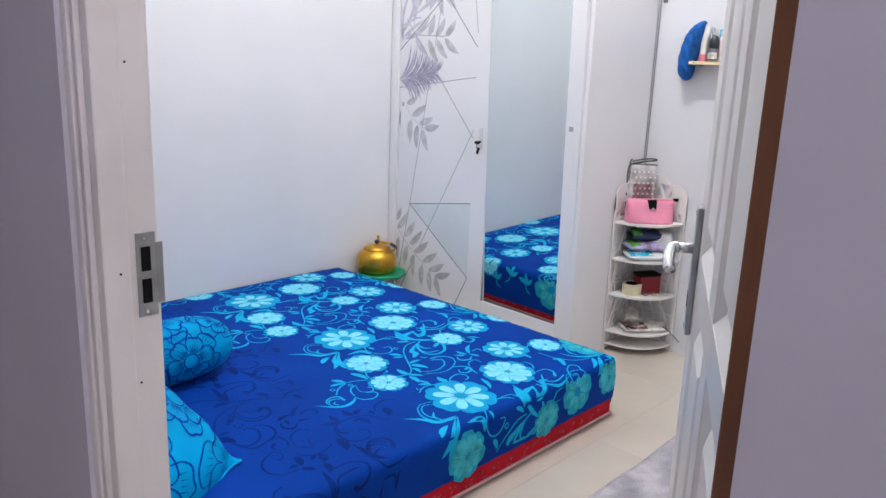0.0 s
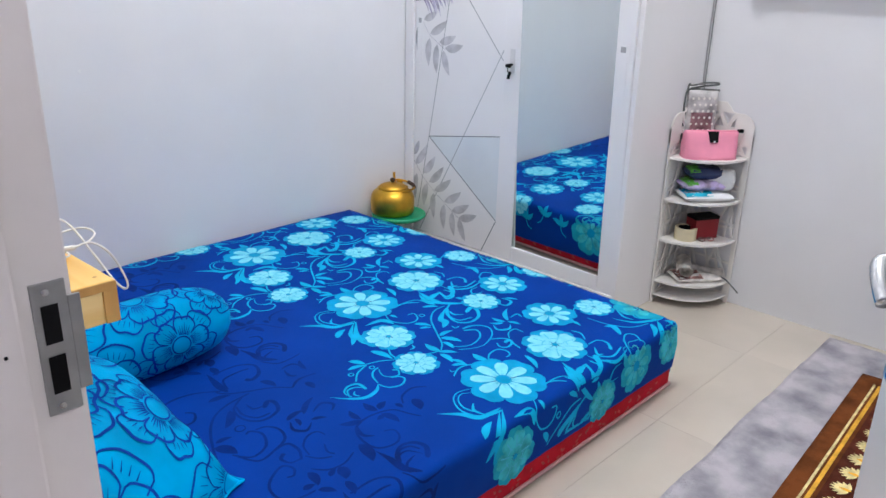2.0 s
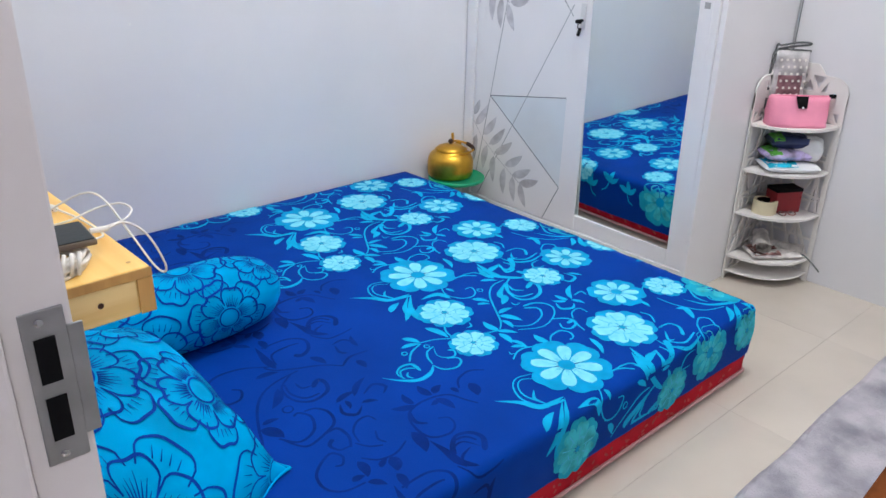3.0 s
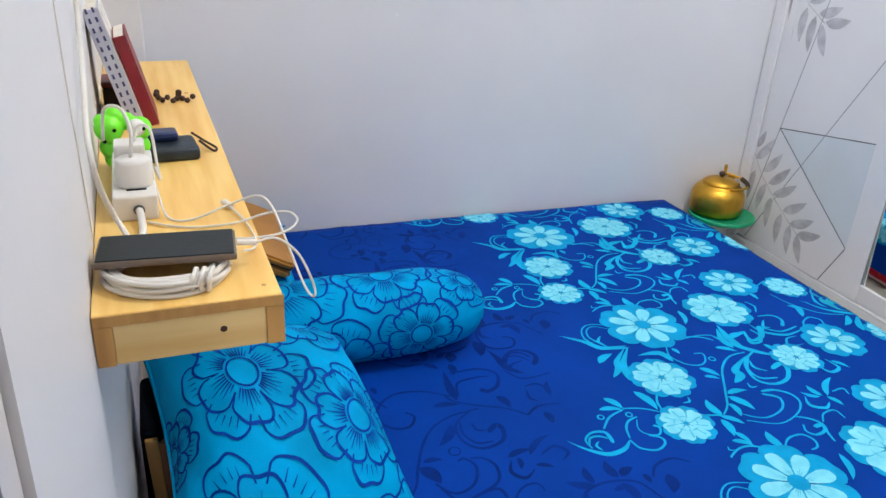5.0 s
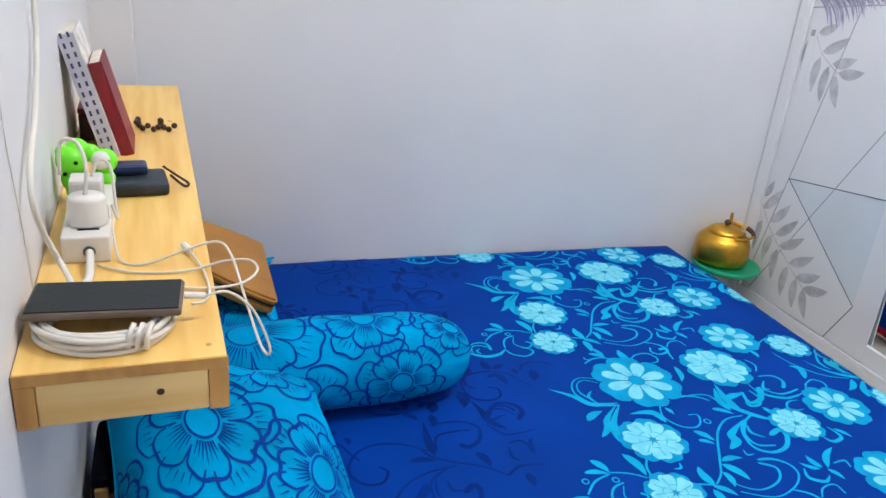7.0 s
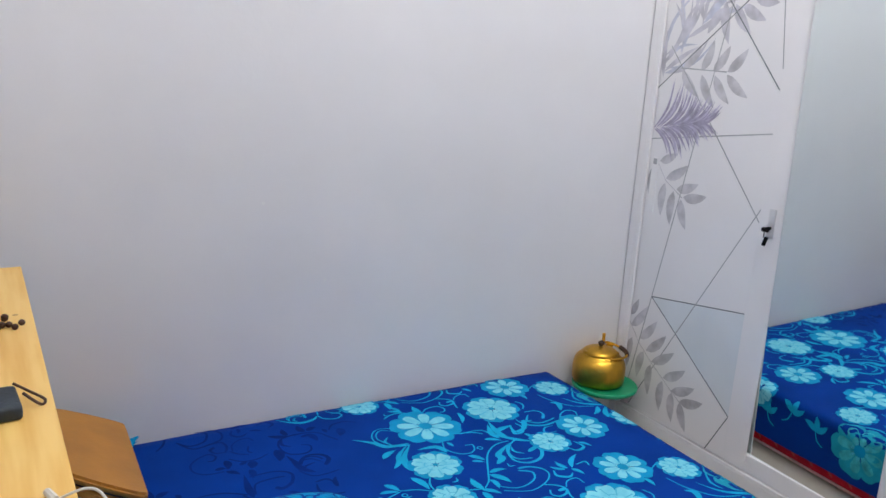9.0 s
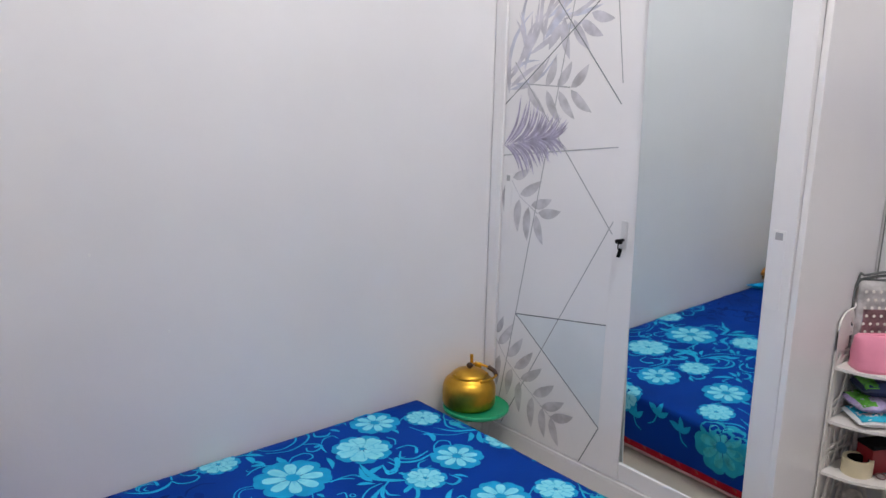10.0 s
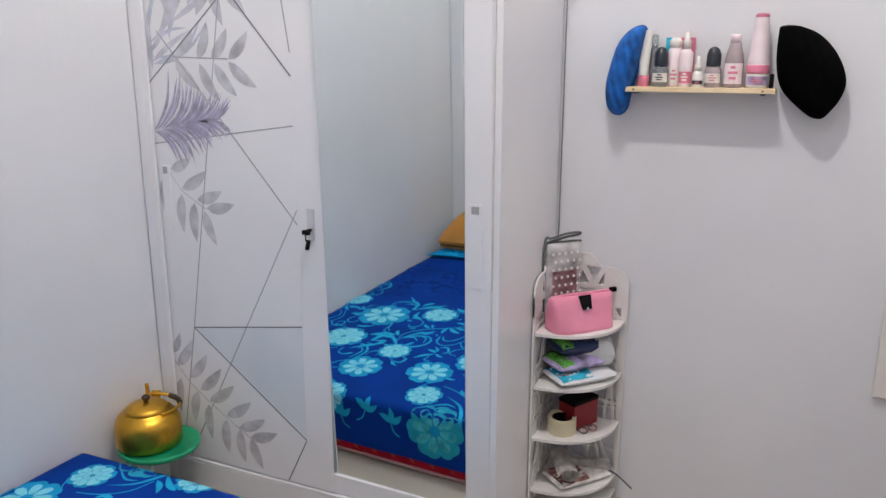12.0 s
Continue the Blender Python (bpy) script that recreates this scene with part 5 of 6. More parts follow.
part("connector", tube([(0.277, -1.452, 0.030), (0.300, -1.455, 0.029)], 0.0042, 8), WHITE_PLASTIC, plug)
part("cord", tube([(0.300, -1.455, 0.029), (0.325, -1.452, 0.030), (0.352, -1.452, 0.005), (0.370, -1.455, -0.040), (0.370, -1.452, -0.058), (0.362, -1.435, -0.050), (0.350, -1.395, -0.010), (0.338, -1.345, 0.030), (0.322, -1.315, 0.036), (0.285, -1.300, 0.020), (0.235, -1.300, 0.003), (0.205, -1.285, 0.003), (0.196, -1.235, 0.020), (0.190, -1.20, 0.05)], 0.0017, 8), CABLE, plug, smooth=True)
second = thing("charging_cable", (0, 0, PTOP), "thin white cable looping from the power strip", "cable")
part("cord", tube([(0.178, -1.295, 0.003), (0.225, -1.325, 0.003), (0.285, -1.330, 0.004), (0.330, -1.325, 0.012), (0.362, -1.335, 0.016), (0.368, -1.365, 0.014), (0.345, -1.390, 0.010), (0.305, -1.385, 0.004), (0.24, -1.372, 0.003), (0.165, -1.40, 0.003)], 0.0017, 8), CABLE, second, smooth=True)
third = thing("charging_cable", (0, 0, PTOP), "thin white cable with its plug lying on the pine", "cable")
part("plug", tube([(0.291, -1.272, 0.006), (0.284, -1.250, 0.006)], 0.0048, 8), WHITE_PLASTIC, third)
part("cord", tube([(0.291, -1.272, 0.006), (0.304, -1.33, 0.004), (0.308, -1.39, 0.004), (0.300, -1.43, 0.010), (0.285, -1.440, 0.012)], 0.0016, 8), CABLE, third, smooth=True)

strip = thing("power_strip", (0.165, -1.175, PTOP), "white power strip with a plugged-in charger", "power strip")
part("body", box((-0.029, -0.105, 0), (0.029, 0.105, 0.036), 0.004, segments=3), WHITE_PLASTIC, strip)
part("cord", tube([(0.004, -0.104, 0.016), (0.006, -0.135, 0.012), (0.004, -0.175, 0.006), (-0.02, -0.215, 0.006)], 0.0050, 10), CABLE, strip, smooth=True)
part("cord_grommet", lathe([(0.0075, 0), (0.0075, 0.002)], 14, m=pose(0.004, -0.1052, 0.016, 90)), GREY_EDGE, strip)
charger = part("charger", lathe([(0.024, 0.0365), (0.0245, 0.040), (0.0235, 0.070), (0.021, 0.0745)], 24, m=pose(0.002, -0.055, 0)), WHITE_PLASTIC, strip, "round white charger", True)
part("slot", box((-0.010, -0.082, 0.0362), (0.016, -0.078, 0.0372)), BLACK, strip)
part("charger", box((-0.022, -0.020, 0.0365), (0.020, 0.022, 0.082), 0.005), WHITE_PLASTIC, strip, "square white charger")
bm = tube([(0.0, -0.052, 0.074), (0.004, -0.045, 0.110), (-0.006, -0.02, 0.135), (-0.028, 0.0, 0.130), (-0.035, 0.02, 0.08)], 0.0025, 8)
tube([(0.006, 0.0, 0.082), (0.016, 0.004, 0.104), (0.030, 0.004, 0.095), (0.034, -0.01, 0.05), (0.036, -0.025, 0.03), (0.030, -0.025, 0.05)], 0.0022, 8, bm)
part("lead", bm, CABLE, strip, smooth=True)
toy = thing("vinyl_toy", (0.147, -1.048, PTOP), "lime green vinyl toy with white belly behind the strip", "toy")
bm = bmesh.new()
for x, y, z, r in ((-0.022, -0.01, 0.078, 0.025), (-0.012, 0.0, 0.096, 0.018), (-0.034, -0.008, 0.092, 0.012), (0.008, 0.0, 0.088, 0.016), (0.030, 0.004, 0.073, 0.021), (-0.02, 0.004, 0.040, 0.022), (-0.018, 0.006, 0.018, 0.018), (0.026, 0.004, 0.040, 0.020), (0.024, 0.006, 0.018, 0.018)):
    own = bmesh.new()
    bmesh.ops.create_uvsphere(own, u_segments=20, v_segments=12, radius=r)
    join(bm, own, pose(x, y, z))
toy.matrix_basis = pose(0.155, -1.046, PTOP) @ Matrix.Scale(0.88, 4)
fused = part("body", bm, LIME, toy, smooth=True).modifiers.new("fuse", "REMESH")
fused.mode, fused.voxel_size, fused.use_smooth_shade = "VOXEL", 0.0022, True
own = bmesh.new()
bmesh.ops.create_uvsphere(own, u_segments=16, v_segments=10, radius=0.016)
part("belly", own, WHITE_PLASTIC, toy, "white belly", True).matrix_basis = pose(0.024, -0.012, 0.078)
for x, y, z in ((-0.012, -0.039, 0.082), (-0.03, -0.036, 0.062), (0.036, -0.022, 0.078)):
    own = bmesh.new()
    bmesh.ops.create_uvsphere(own, u_segments=8, v_segments=6, radius=0.0035)
    part("eye", own, BLACK, toy, smooth=True).matrix_basis = pose(x, y, z)
wallet = thing("wallet", (0.226, -0.992, PTOP), "dark navy leather pouch lying on the pine shelf", "wallet", turn=4)
part("body", box((-0.044, -0.042, 0), (0.044, 0.042, 0.022), 0.008, segments=3), WALLET, wallet, smooth=True)
part("flap", box((-0.040, 0.0, 0.0222), (0.016, 0.042, 0.038), 0.007), NAVY_PACK, wallet)
part("strap", tube([(0.040, 0.030, 0.028), (0.062, 0.025, 0.012), (0.078, 0.010, 0.003), (0.070, -0.004, 0.003), (0.050, 0.012, 0.018)], 0.0022, 6), DARK_BROWN, wallet, smooth=True)


def book(place, lean, size, cover, label, marks=False):
    wide, deep, high = size
    ob = thing("book", place, label, "book", "books on the pine shelf")
    ob.matrix_basis = pose(*place, 0, lean, 0)
    bm = box((-wide / 2, 0, 0), (-wide / 2 + 0.0025, deep, high), 0.0008)
    box((wide / 2 - 0.0025, 0, 0), (wide / 2, deep, high), 0.0008, bm)
    box((-wide / 2 + 0.0026, 0, 0), (wide / 2 - 0.0026, 0.003, high), 0.0008, bm)
    part("cover", bm, cover, ob)
    part("back_board", box((wide / 2 + 0.0002, 0.0005, 0.0), (wide / 2 + 0.0012, deep, high)), cover if not marks else LINEN, ob)
    part("pages", box((-wide / 2 + 0.0027, 0.0032, 0.003), (wide / 2 - 0.0027, deep - 0.004, high + 0.0006)), PAPER, ob)
    if marks:
        for k in range(13):
            for x in (-0.006, 0.006):
                part("spine_mark", box((x - 0.002, -0.0008, 0.012 + k * 0.017), (x + 0.002, -0.0002, 0.021 + k * 0.017)), BOOK_INK, ob)


book((0.1785, -0.812, PTOP), -15.2, (0.028, 0.150, 0.222), BOOK_WHITE, "thick book with a blue patterned spine leaning on the wall", True)
book((0.2055, -0.803, PTOP), -14.6, (0.022, 0.130, 0.172), BOOK_RED, "maroon hardback leaning against the patterned book")
beads = thing("bead_bracelet", (0.232, -0.612, PTOP), "small brown wooden beads heaped on the pine shelf", "beads")
for k in range(16):
    a = k * 0.75
    own = bmesh.new()
    bmesh.ops.create_uvsphere(own, u_segments=8, v_segments=6, radius=0.006)
    part("bead", own, DARK_BROWN, beads, smooth=True).matrix_basis = pose(-0.02 + 0.0052 * k + 0.008 * math.cos(a), 0.030 * math.sin(a), 0.006 + 0.008 * (k % 3 == 0))
flower_box = thing("trinket_box", (0.150, -0.66, PTOP), "dark brown trinket box behind the books", "box")
part("body", box((-0.03, -0.04, 0), (0.03, 0.04, 0.05), 0.004), DARK_BROWN, flower_box)
part("lid", box((-0.031, -0.041, 0.0502), (0.031, 0.041, 0.062), 0.004), BOOK_RED, flower_box)
cable = thing("wall_cable", (0, 0, 0), "grey-white mains cable hanging down the wall", "cable")
part("cord", tube([(0.119, -1.10, 1.9), (0.119, -1.11, 1.4), (0.119, -1.131, 1.114), (0.119, -1.159, 1.055), (0.120, -1.238, 1.001), (0.121, -1.330, 0.962), (0.124, -1.365, 0.930), (0.128, -1.350, 0.890), (0.138, -1.335, 0.850), (0.150, -1.350, 0.828), (0.158, -1.385, 0.822)], 0.0038, 8), CABLE, cable, smooth=True)
cable = thing("wall_wire", (0, 0, 0), "thin grey wire running along the white wall", "cable")
part("wire", tube([(0.1125, -1.44, 1.9), (0.1125, -1.43, 1.4), (0.1125, -1.412, 1.042), (0.1125, -1.401, 0.98), (0.1125, -1.380, 0.909), (0.1125, -1.36, 0.818)], 0.0009, 6), CABLE, cable)

along_wall = pose(X_WEST, SKEW_FROM, 0, 0, 0, math.degrees(math.atan(SKEW))) @ pose(-X_WEST, -SKEW_FROM, 0)
for ob in [o for o in bpy.data.objects if o.parent is None and o.type == "EMPTY" and o not in before_shelf]:
    ob.matrix_basis = along_wall @ ob.matrix_basis

# ---- corner rack with its things ----
CX, CY, CR = X_EAST - 0.008, WY0 - 0.004, 0.212
TIERS = (0.098, 0.268, 0.430, 0.594)
rack = thing("corner_rack", (0, 0, 0), "ivory plastic fretwork corner rack between wardrobe and wall", "shelf rack")


def quarter(z, thick):
    bm = bmesh.new()
    edge = [(0, 0)] + [(CR * math.cos(a) ** 0.85 if a < math.pi / 2 - 1e-6 else 0.0, CR * math.sin(a) ** 0.85 if a > 1e-6 else 0.0) for a in steps(0, math.pi / 2, 16)]
    low = [bm.verts.new((CX - 0.006 - x, CY - 0.006 - y, z - thick)) for x, y in edge]
    top = [bm.verts.new((CX - 0.006 - x, CY - 0.006 - y, z)) for x, y in edge]
    bm.faces.new(top)
    bm.faces.new(low[::-1])
    for k in range(len(edge)):
        bm.faces.new((low[k], low[(k + 1) % len(edge)], top[(k + 1) % len(edge)], top[k]))
    bmesh.ops.recalc_face_normals(bm, faces=bm.faces[:])
    return bm


for z in TIERS:
    part("tier", quarter(z, 0.009), SHELF_PLASTIC, rack)
part("tier", quarter(0.035, 0.004), SHELF_PLASTIC, rack)


def fretwork(along):
    """One cut-out side: posts, arched head and slanting bars; along(s, z, d) places it."""
    depth = [0]

    def bar(bm, p, q, wide):
        depth[0] += 1
        low, thick = 0.00013 * (depth[0] % 11), 0.0050 + 0.00021 * (depth[0] % 13)
        d = Vector((q[0] - p[0], q[1] - p[1]))
        n = Vector((-d.y, d.x)).normalized() * wide / 2
        ring = [Vector(p) + n, Vector(p) - n, Vector(q) - n, Vector(q) + n]
        a = [bm.verts.new(along(v.x, v.y, low)) for v in ring]
        b = [bm.verts.new(along(v.x, v.y, thick)) for v in ring]
        bm.faces.new(a)
        bm.faces.new(b[::-1])
        for k in range(4):
            bm.faces.new((a[k], b[k], b[(k + 1) % 4], a[(k + 1) % 4]))
    bm = bmesh.new()
    bar(bm, (0.006, 0.0), (0.006, 0.77), 0.012)
    bar(bm, (CR + 0.003, 0.0), (CR + 0.003, 0.700), 0.017)

    def head(s):
        """The shouldered top edge of the side panel."""
        return 0.790 if s < 0.105 else 0.790 - 0.036 * math.sin(min(1, (s - 0.105) / 0.035) * math.pi / 2) ** 2 if s < 0.165 else 0.754 - 0.050 * (1 - math.sqrt(max(0, 1 - ((s - 0.165) / (CR + 0.0117 - 0.165)) ** 2)))
    sill = 0.640
    for s0, s1 in zip(steps(0.0, 0.150, 10), steps(0.0, 0.150, 10)[1:]):      # solid plate over the cut-outs
        ring = [(s0, 0.752 if s0 < 0.149 else sill), (s1, 0.752), (s1, head(s1)), (s0, head(s0))]
        a, b = [bm.verts.new(along(*p, 0.0006)) for p in ring], [bm.verts.new(along(*p, 0.0062)) for p in ring]
        bm.faces.new(a)
        bm.faces.new(b[::-1])
        for k in range(4):
            bm.faces.new((a[k], b[k], b[(k + 1) % 4], a[(k + 1) % 4]))
    edge = steps(0.150, CR + 0.0115, 8)
    for s0, s1 in zip(edge, edge[1:]):                     # its solid outer shoulder
        ring = [(s0, sill), (s1, sill), (s1, head(s1)), (s0, head(s0))]
        a, b = [bm.verts.new(along(*p, 0.0006)) for p in ring], [bm.verts.new(along(*p, 0.0062)) for p in ring]
        bm.faces.new(a)
        bm.faces.new(b[::-1])
        for k in range(4):
            bm.faces.new((a[k], b[k], b[(k + 1) % 4], a[(k + 1) % 4]))
    for p, q in (((0.012, 0.752), (0.050, 0.690)), ((0.050, 0.690), (0.085, 0.752)), ((0.085, 0.752), (0.118, 0.690)), ((0.118, 0.690), (0.150, 0.752)), ((0.0, 0.686), (0.152, 0.692))):
        bar(bm, p, q, 0.015)
    bmesh.ops.recalc_face_normals(bm, faces=bm.faces[:])
    part("side_post_frame", bm, SHELF_PLASTIC, rack)
    rng = random.Random(8)
    bm = bmesh.new()
    for lo, hi in ((0.036, 0.089), (0.099, 0.258), (0.269, 0.42), (0.431, 0.584), (0.595, 0.686)):
        for k in range(7):
            s = 0.012 + (CR - 0.024) * k / 6
            bar(bm, (s, lo), (max(0.01, min(CR - 0.004, s + rng.uniform(-0.075, 0.075))), hi), 0.0095)
        for k in range(3):
            z = lo + (hi - lo) * (k + 0.6) / 3.4
            bar(bm, (0.010, z), (CR - 0.004, max(lo, min(hi, z + rng.uniform(-0.05, 0.05)))), 0.008)
    bmesh.ops.recalc_face_normals(bm, faces=bm.faces[:])
    tagged(part("fretwork", bm, SHELF_PLASTIC, rack, "cut-out twig lattice"), kind="stuff")


fretwork(lambda s, z, d: Vector((CX - d, CY - s, z)))
fretwork(lambda s, z, d: Vector((CX - s, CY - d, z)))

z = TIERS[3]
pouch = thing("makeup_pouch", (CX - 0.108, CY - 0.105, z), "pink vinyl pouch with a black snap tab", "pouch", turn=-42)


def soft_box(half_x, half_y, high, top_x, top_y, sag=0.004, seed=0.0):
    """A stuffed bag: wide below, pinched above."""
    def fn(u, v):
        a = 2 * math.pi * u
        k = v
        hx, hy = half_x + (top_x - half_x) * k ** 1.4, half_y + (top_y - half_y) * k ** 1.4
        c, s = math.cos(a), math.sin(a)
        r = (abs(c) ** 3.5 + abs(s) ** 3.5) ** (-1 / 3.5)
        puff = 1 + sag * 4 * noise.noise((c * 2 + seed, s * 2, k * 3))
        return Vector((hx * r * c * puff, hy * r * s * puff, high * k + sag * noise.noise((c + seed, s, k))))
    bm = sheet_of(fn, steps(0, 1, 32)[:-1], steps(0, 1, 8))
    bm.verts.ensure_lookup_table()
    rows = [bm.verts[i * 9:(i + 1) * 9] for i in range(32)]
    for k in range(8):
        bm.faces.new((rows[31][k], rows[0][k], rows[0][k + 1], rows[31][k + 1]))
    bm.faces.new([r[0] for r in rows][::-1])
    bm.faces.new([r[8] for r in rows])
    bmesh.ops.recalc_face_normals(bm, faces=bm.faces[:])
    return bm


part("body", soft_box(0.103, 0.056, 0.098, 0.104, 0.020, sag=0.010), PINK, pouch, smooth=True)
own = box((-0.021, -0.003, 0.008), (0.021, 0.0, 0.050), 0.0014)
for v in own.verts:
    if v.co.z < 0.020:
        v.co.x *= 0.72
tab = part("tab", join(bmesh.new(), own, pose(0, -0.0425, 0.056, -26)), BLACK, pouch, "black snap tab")
part("snap", lathe([(0.005, 0), (0.004, 0.003)], 14, m=pose(0.0, -0.0405, 0.066, 64)), CHROME, tab)
part("zip", box((-0.098, -0.004, 0.096), (0.100, 0.004, 0.102), 0.002), PINK, pouch)
part("zip_pull", box((0.100, -0.005, 0.092), (0.124, 0.005, 0.106), 0.003), BLACK, pouch)
clear = thing("dotted_zip_bag", (CX - 0.080, CY - 0.040, z), "grey see-through vinyl bag with white dots", "bag", turn=-40)
part("body", soft_box(0.060, 0.022, 0.240, 0.058, 0.010, seed=3.0), GREY_VINYL, clear, smooth=True)
part("binding", tube([(-0.062, -0.004, 0.005), (-0.067, -0.004, 0.12), (-0.064, -0.002, 0.234), (0.0, 0.0, 0.240), (0.062, 0.0, 0.238)], 0.0045, 8), GREY_EDGE, clear, "dark grey binding", True)
part("loop", tube([(-0.062, 0.0, 0.236), (-0.060, -0.006, 0.262), (-0.050, -0.01, 0.258), (0.0, -0.014, 0.268), (0.045, -0.014, 0.268), (0.048, -0.01, 0.261), (0.0, -0.008, 0.256), (-0.05, -0.004, 0.246)], 0.0035, 8), GREY_EDGE, clear, smooth=True)
rng = random.Random(5)
bm = sheet_of(lambda u, v: Vector((u, -0.0235 + 0.012 * (v / 0.24) ** 1.4, v)), steps(-0.044, 0.040, 8), steps(0.006, 0.158, 8))
bmesh.ops.solidify(bm, geom=bm.faces[:], thickness=0.001)
part("inner_pouch", bm, DUSKY, clear, "dusky pink contents showing through")
for row in range(9):
    for col in range(5):
        x, zz = -0.042 + 0.021 * col + (0.008 if row % 2 else 0), 0.022 + 0.0235 * row
        depth = -0.0255 + 0.012 * (zz / 0.24) ** 1.4
        part("dot", lathe([(0.0048, 0), (0.0044, 0.0012)], 10, m=pose(x, depth + 0.0005, zz, 86)), DOT_WHITE, clear)


def packet(name, place, turn, size, mats, label, tilt=0.0, share=0.52):
    """A soft plastic pack with crimped ends."""
    ob = thing(name, place, label, "packet", "packets on the corner rack")
    ob.matrix_basis = pose(*place, tilt, 0, turn)
    lx, ly, lz = size
    seed = lx * 50 + lz * 90

    def fn(u, v, low=False):
        a, b = 2 * u - 1, 2 * v - 1
        h = ((1 - a ** 4) * (1 - b ** 4)) ** 0.5
        return Vector((lx / 2 * a, ly / 2 * b, lz / 2 + (1 if not low else -1) * (lz / 2) * h + ((0.006 * noise.noise((a * 4 + seed, b * 4, 1)) + 0.003 * noise.noise((a * 11 + seed, b * 9, 3))) * h if not low else 0)))
    bm = sheet_of(lambda u, v: fn(u, v), steps(0, 1, 24), steps(0, 1, 18))
    sheet_of(lambda u, v: fn(u, v, True), steps(0, 1, 24), steps(0, 1, 18), bm)
    bmesh.ops.recalc_face_normals(bm, faces=bm.faces[:])
    part("wrap", bm, mats[0], ob, smooth=True)
    if len(mats) > 1:
        bm = sheet_of(lambda u, v: fn(0.04 + share * u, 0.02 + 0.94 * v) + Vector((0, 0, 0.0012)), steps(0, 1, 6), steps(0, 1, 8))
        part("printed_band", bm, mats[1], ob, smooth=True)
    return ob


z = TIERS[2]
packet("wet_wipes", (CX - 0.105, CY - 0.112, z), -42, (0.195, 0.120, 0.036), (WHITE_PACK, AQUA_PACK), "white and aqua pack of wipes on the rack")
packet("tissue_pack", (CX - 0.092, CY - 0.098, z + 0.036), -38, (0.190, 0.115, 0.040), (LILAC_PACK, GREEN_PACK), "lilac and green crinkled plastic pack", share=0.22)
packet("tissue_pack", (CX - 0.085, CY - 0.092, z + 0.076), -45, (0.150, 0.10, 0.046), (NAVY_PACK, GREEN_PACK), "navy and green folded packet on top", share=0.25)
packet("plastic_wrap", (CX - 0.052, CY - 0.150, z + 0.034), -70, (0.095, 0.08, 0.085), (WHITE_PACK,), "clear white crumpled wrapper beside the packs")
z = TIERS[1]
tape = thing("tape_roll", (CX - 0.142, CY - 0.075, z), "cream roll of tape lying on the rack", "tape")
bm = lathe([(0.030, 0.002), (0.042, 0.0), (0.0425, 0.003), (0.0425, 0.046), (0.0415, 0.048), (0.0305, 0.047), (0.0300, 0.004)], 32)
part("roll", bm, CREAM, tape, smooth=False)
part("core", lathe([(0.0295, 0.006), (0.0295, 0.0470), (0.0285, 0.0475), (0.0275, 0.0470), (0.0270, 0.020), (0.020, 0.0195)], 28), BLACK, tape, "dark hollow core")
carton = thing("small_carton", (CX - 0.070, CY - 0.105, z), "dark red cardboard box on the rack", "box", turn=-28)
part("body", box((-0.052, -0.032, 0), (0.052, 0.032, 0.078), 0.002), MAROON_BOX, carton)
part("lid", box((-0.053, -0.033, 0.0782), (0.053, 0.033, 0.090), 0.002), BLACK, carton)
clip = thing("sunglasses", (CX - 0.115, CY - 0.148, z), "small folded pink-brown spectacles on the rack", "spectacles", turn=-35)
for x in (-0.018, 0.018):
    part("rim", tube([(x + 0.014 * math.cos(a), 0.010 * math.sin(a), 0.010 + 0.004 * math.sin(a)) for a in steps(0, 2 * math.pi, 12)], 0.0022, 6), FLORAL_RED, clip, smooth=True)
part("temple", tube([(-0.03, 0.012, 0.006), (0.0, 0.03, 0.004), (0.03, 0.016, 0.006)], 0.002, 6), GREY_EDGE, clip, smooth=True)
z = TIERS[0]
packet("folded_scarf", (CX - 0.095, CY - 0.115, z), -38, (0.190, 0.110, 0.028), (LINEN, FLORAL_RED), "cream scarf with faded red print")


def cloth_roll(place, turn, tilt, length, radius, taper, label):
    """A towel rolled up: a squashed spiral, open at its ends."""
    ob = thing("cloth_roll", place, label, "towel", "rolls on the corner rack")
    ob.matrix_basis = pose(*place, tilt, 0, turn)

    def fn(a, v):
        r = radius * (0.10 + 0.90 * a / (5 * math.pi)) * (1 - taper * v) + 0.0012 * noise.noise((a * 2, v * 5, 1.0))
        return Vector((r * 1.15 * math.cos(a), length * (v - 0.5), radius + 0.85 * r * math.sin(a)))
    bm = sheet_of(fn, steps(0, 5 * math.pi, 70), steps(0, 1, 8))
    bmesh.ops.solidify(bm, geom=bm.faces[:], thickness=0.0022)
    part("towel", bm, LINEN, ob, smooth=True)


cloth_roll((CX - 0.132, CY - 0.085, z + 0.030), -58, 8, 0.120, 0.030, 0.1, "white towel rolled up on the scarf")
cloth_roll((CX - 0.050, CY - 0.135, z + 0.004), 22, 4, 0.130, 0.026, 0.45, "white tapered cloth roll beside the scarf")
cord = thing("cord_end", (CX - 0.03, CY - 0.185, TIERS[0]), "grey cord hanging off the lowest tier", "cord")
part("cord", tube([(-0.02, 0.02, 0.012), (0.0, -0.02, 0.010), (-0.005, -0.06, -0.01), (-0.01, -0.09, -0.03)], 0.003, 6), GREY_EDGE, cord, smooth=True)

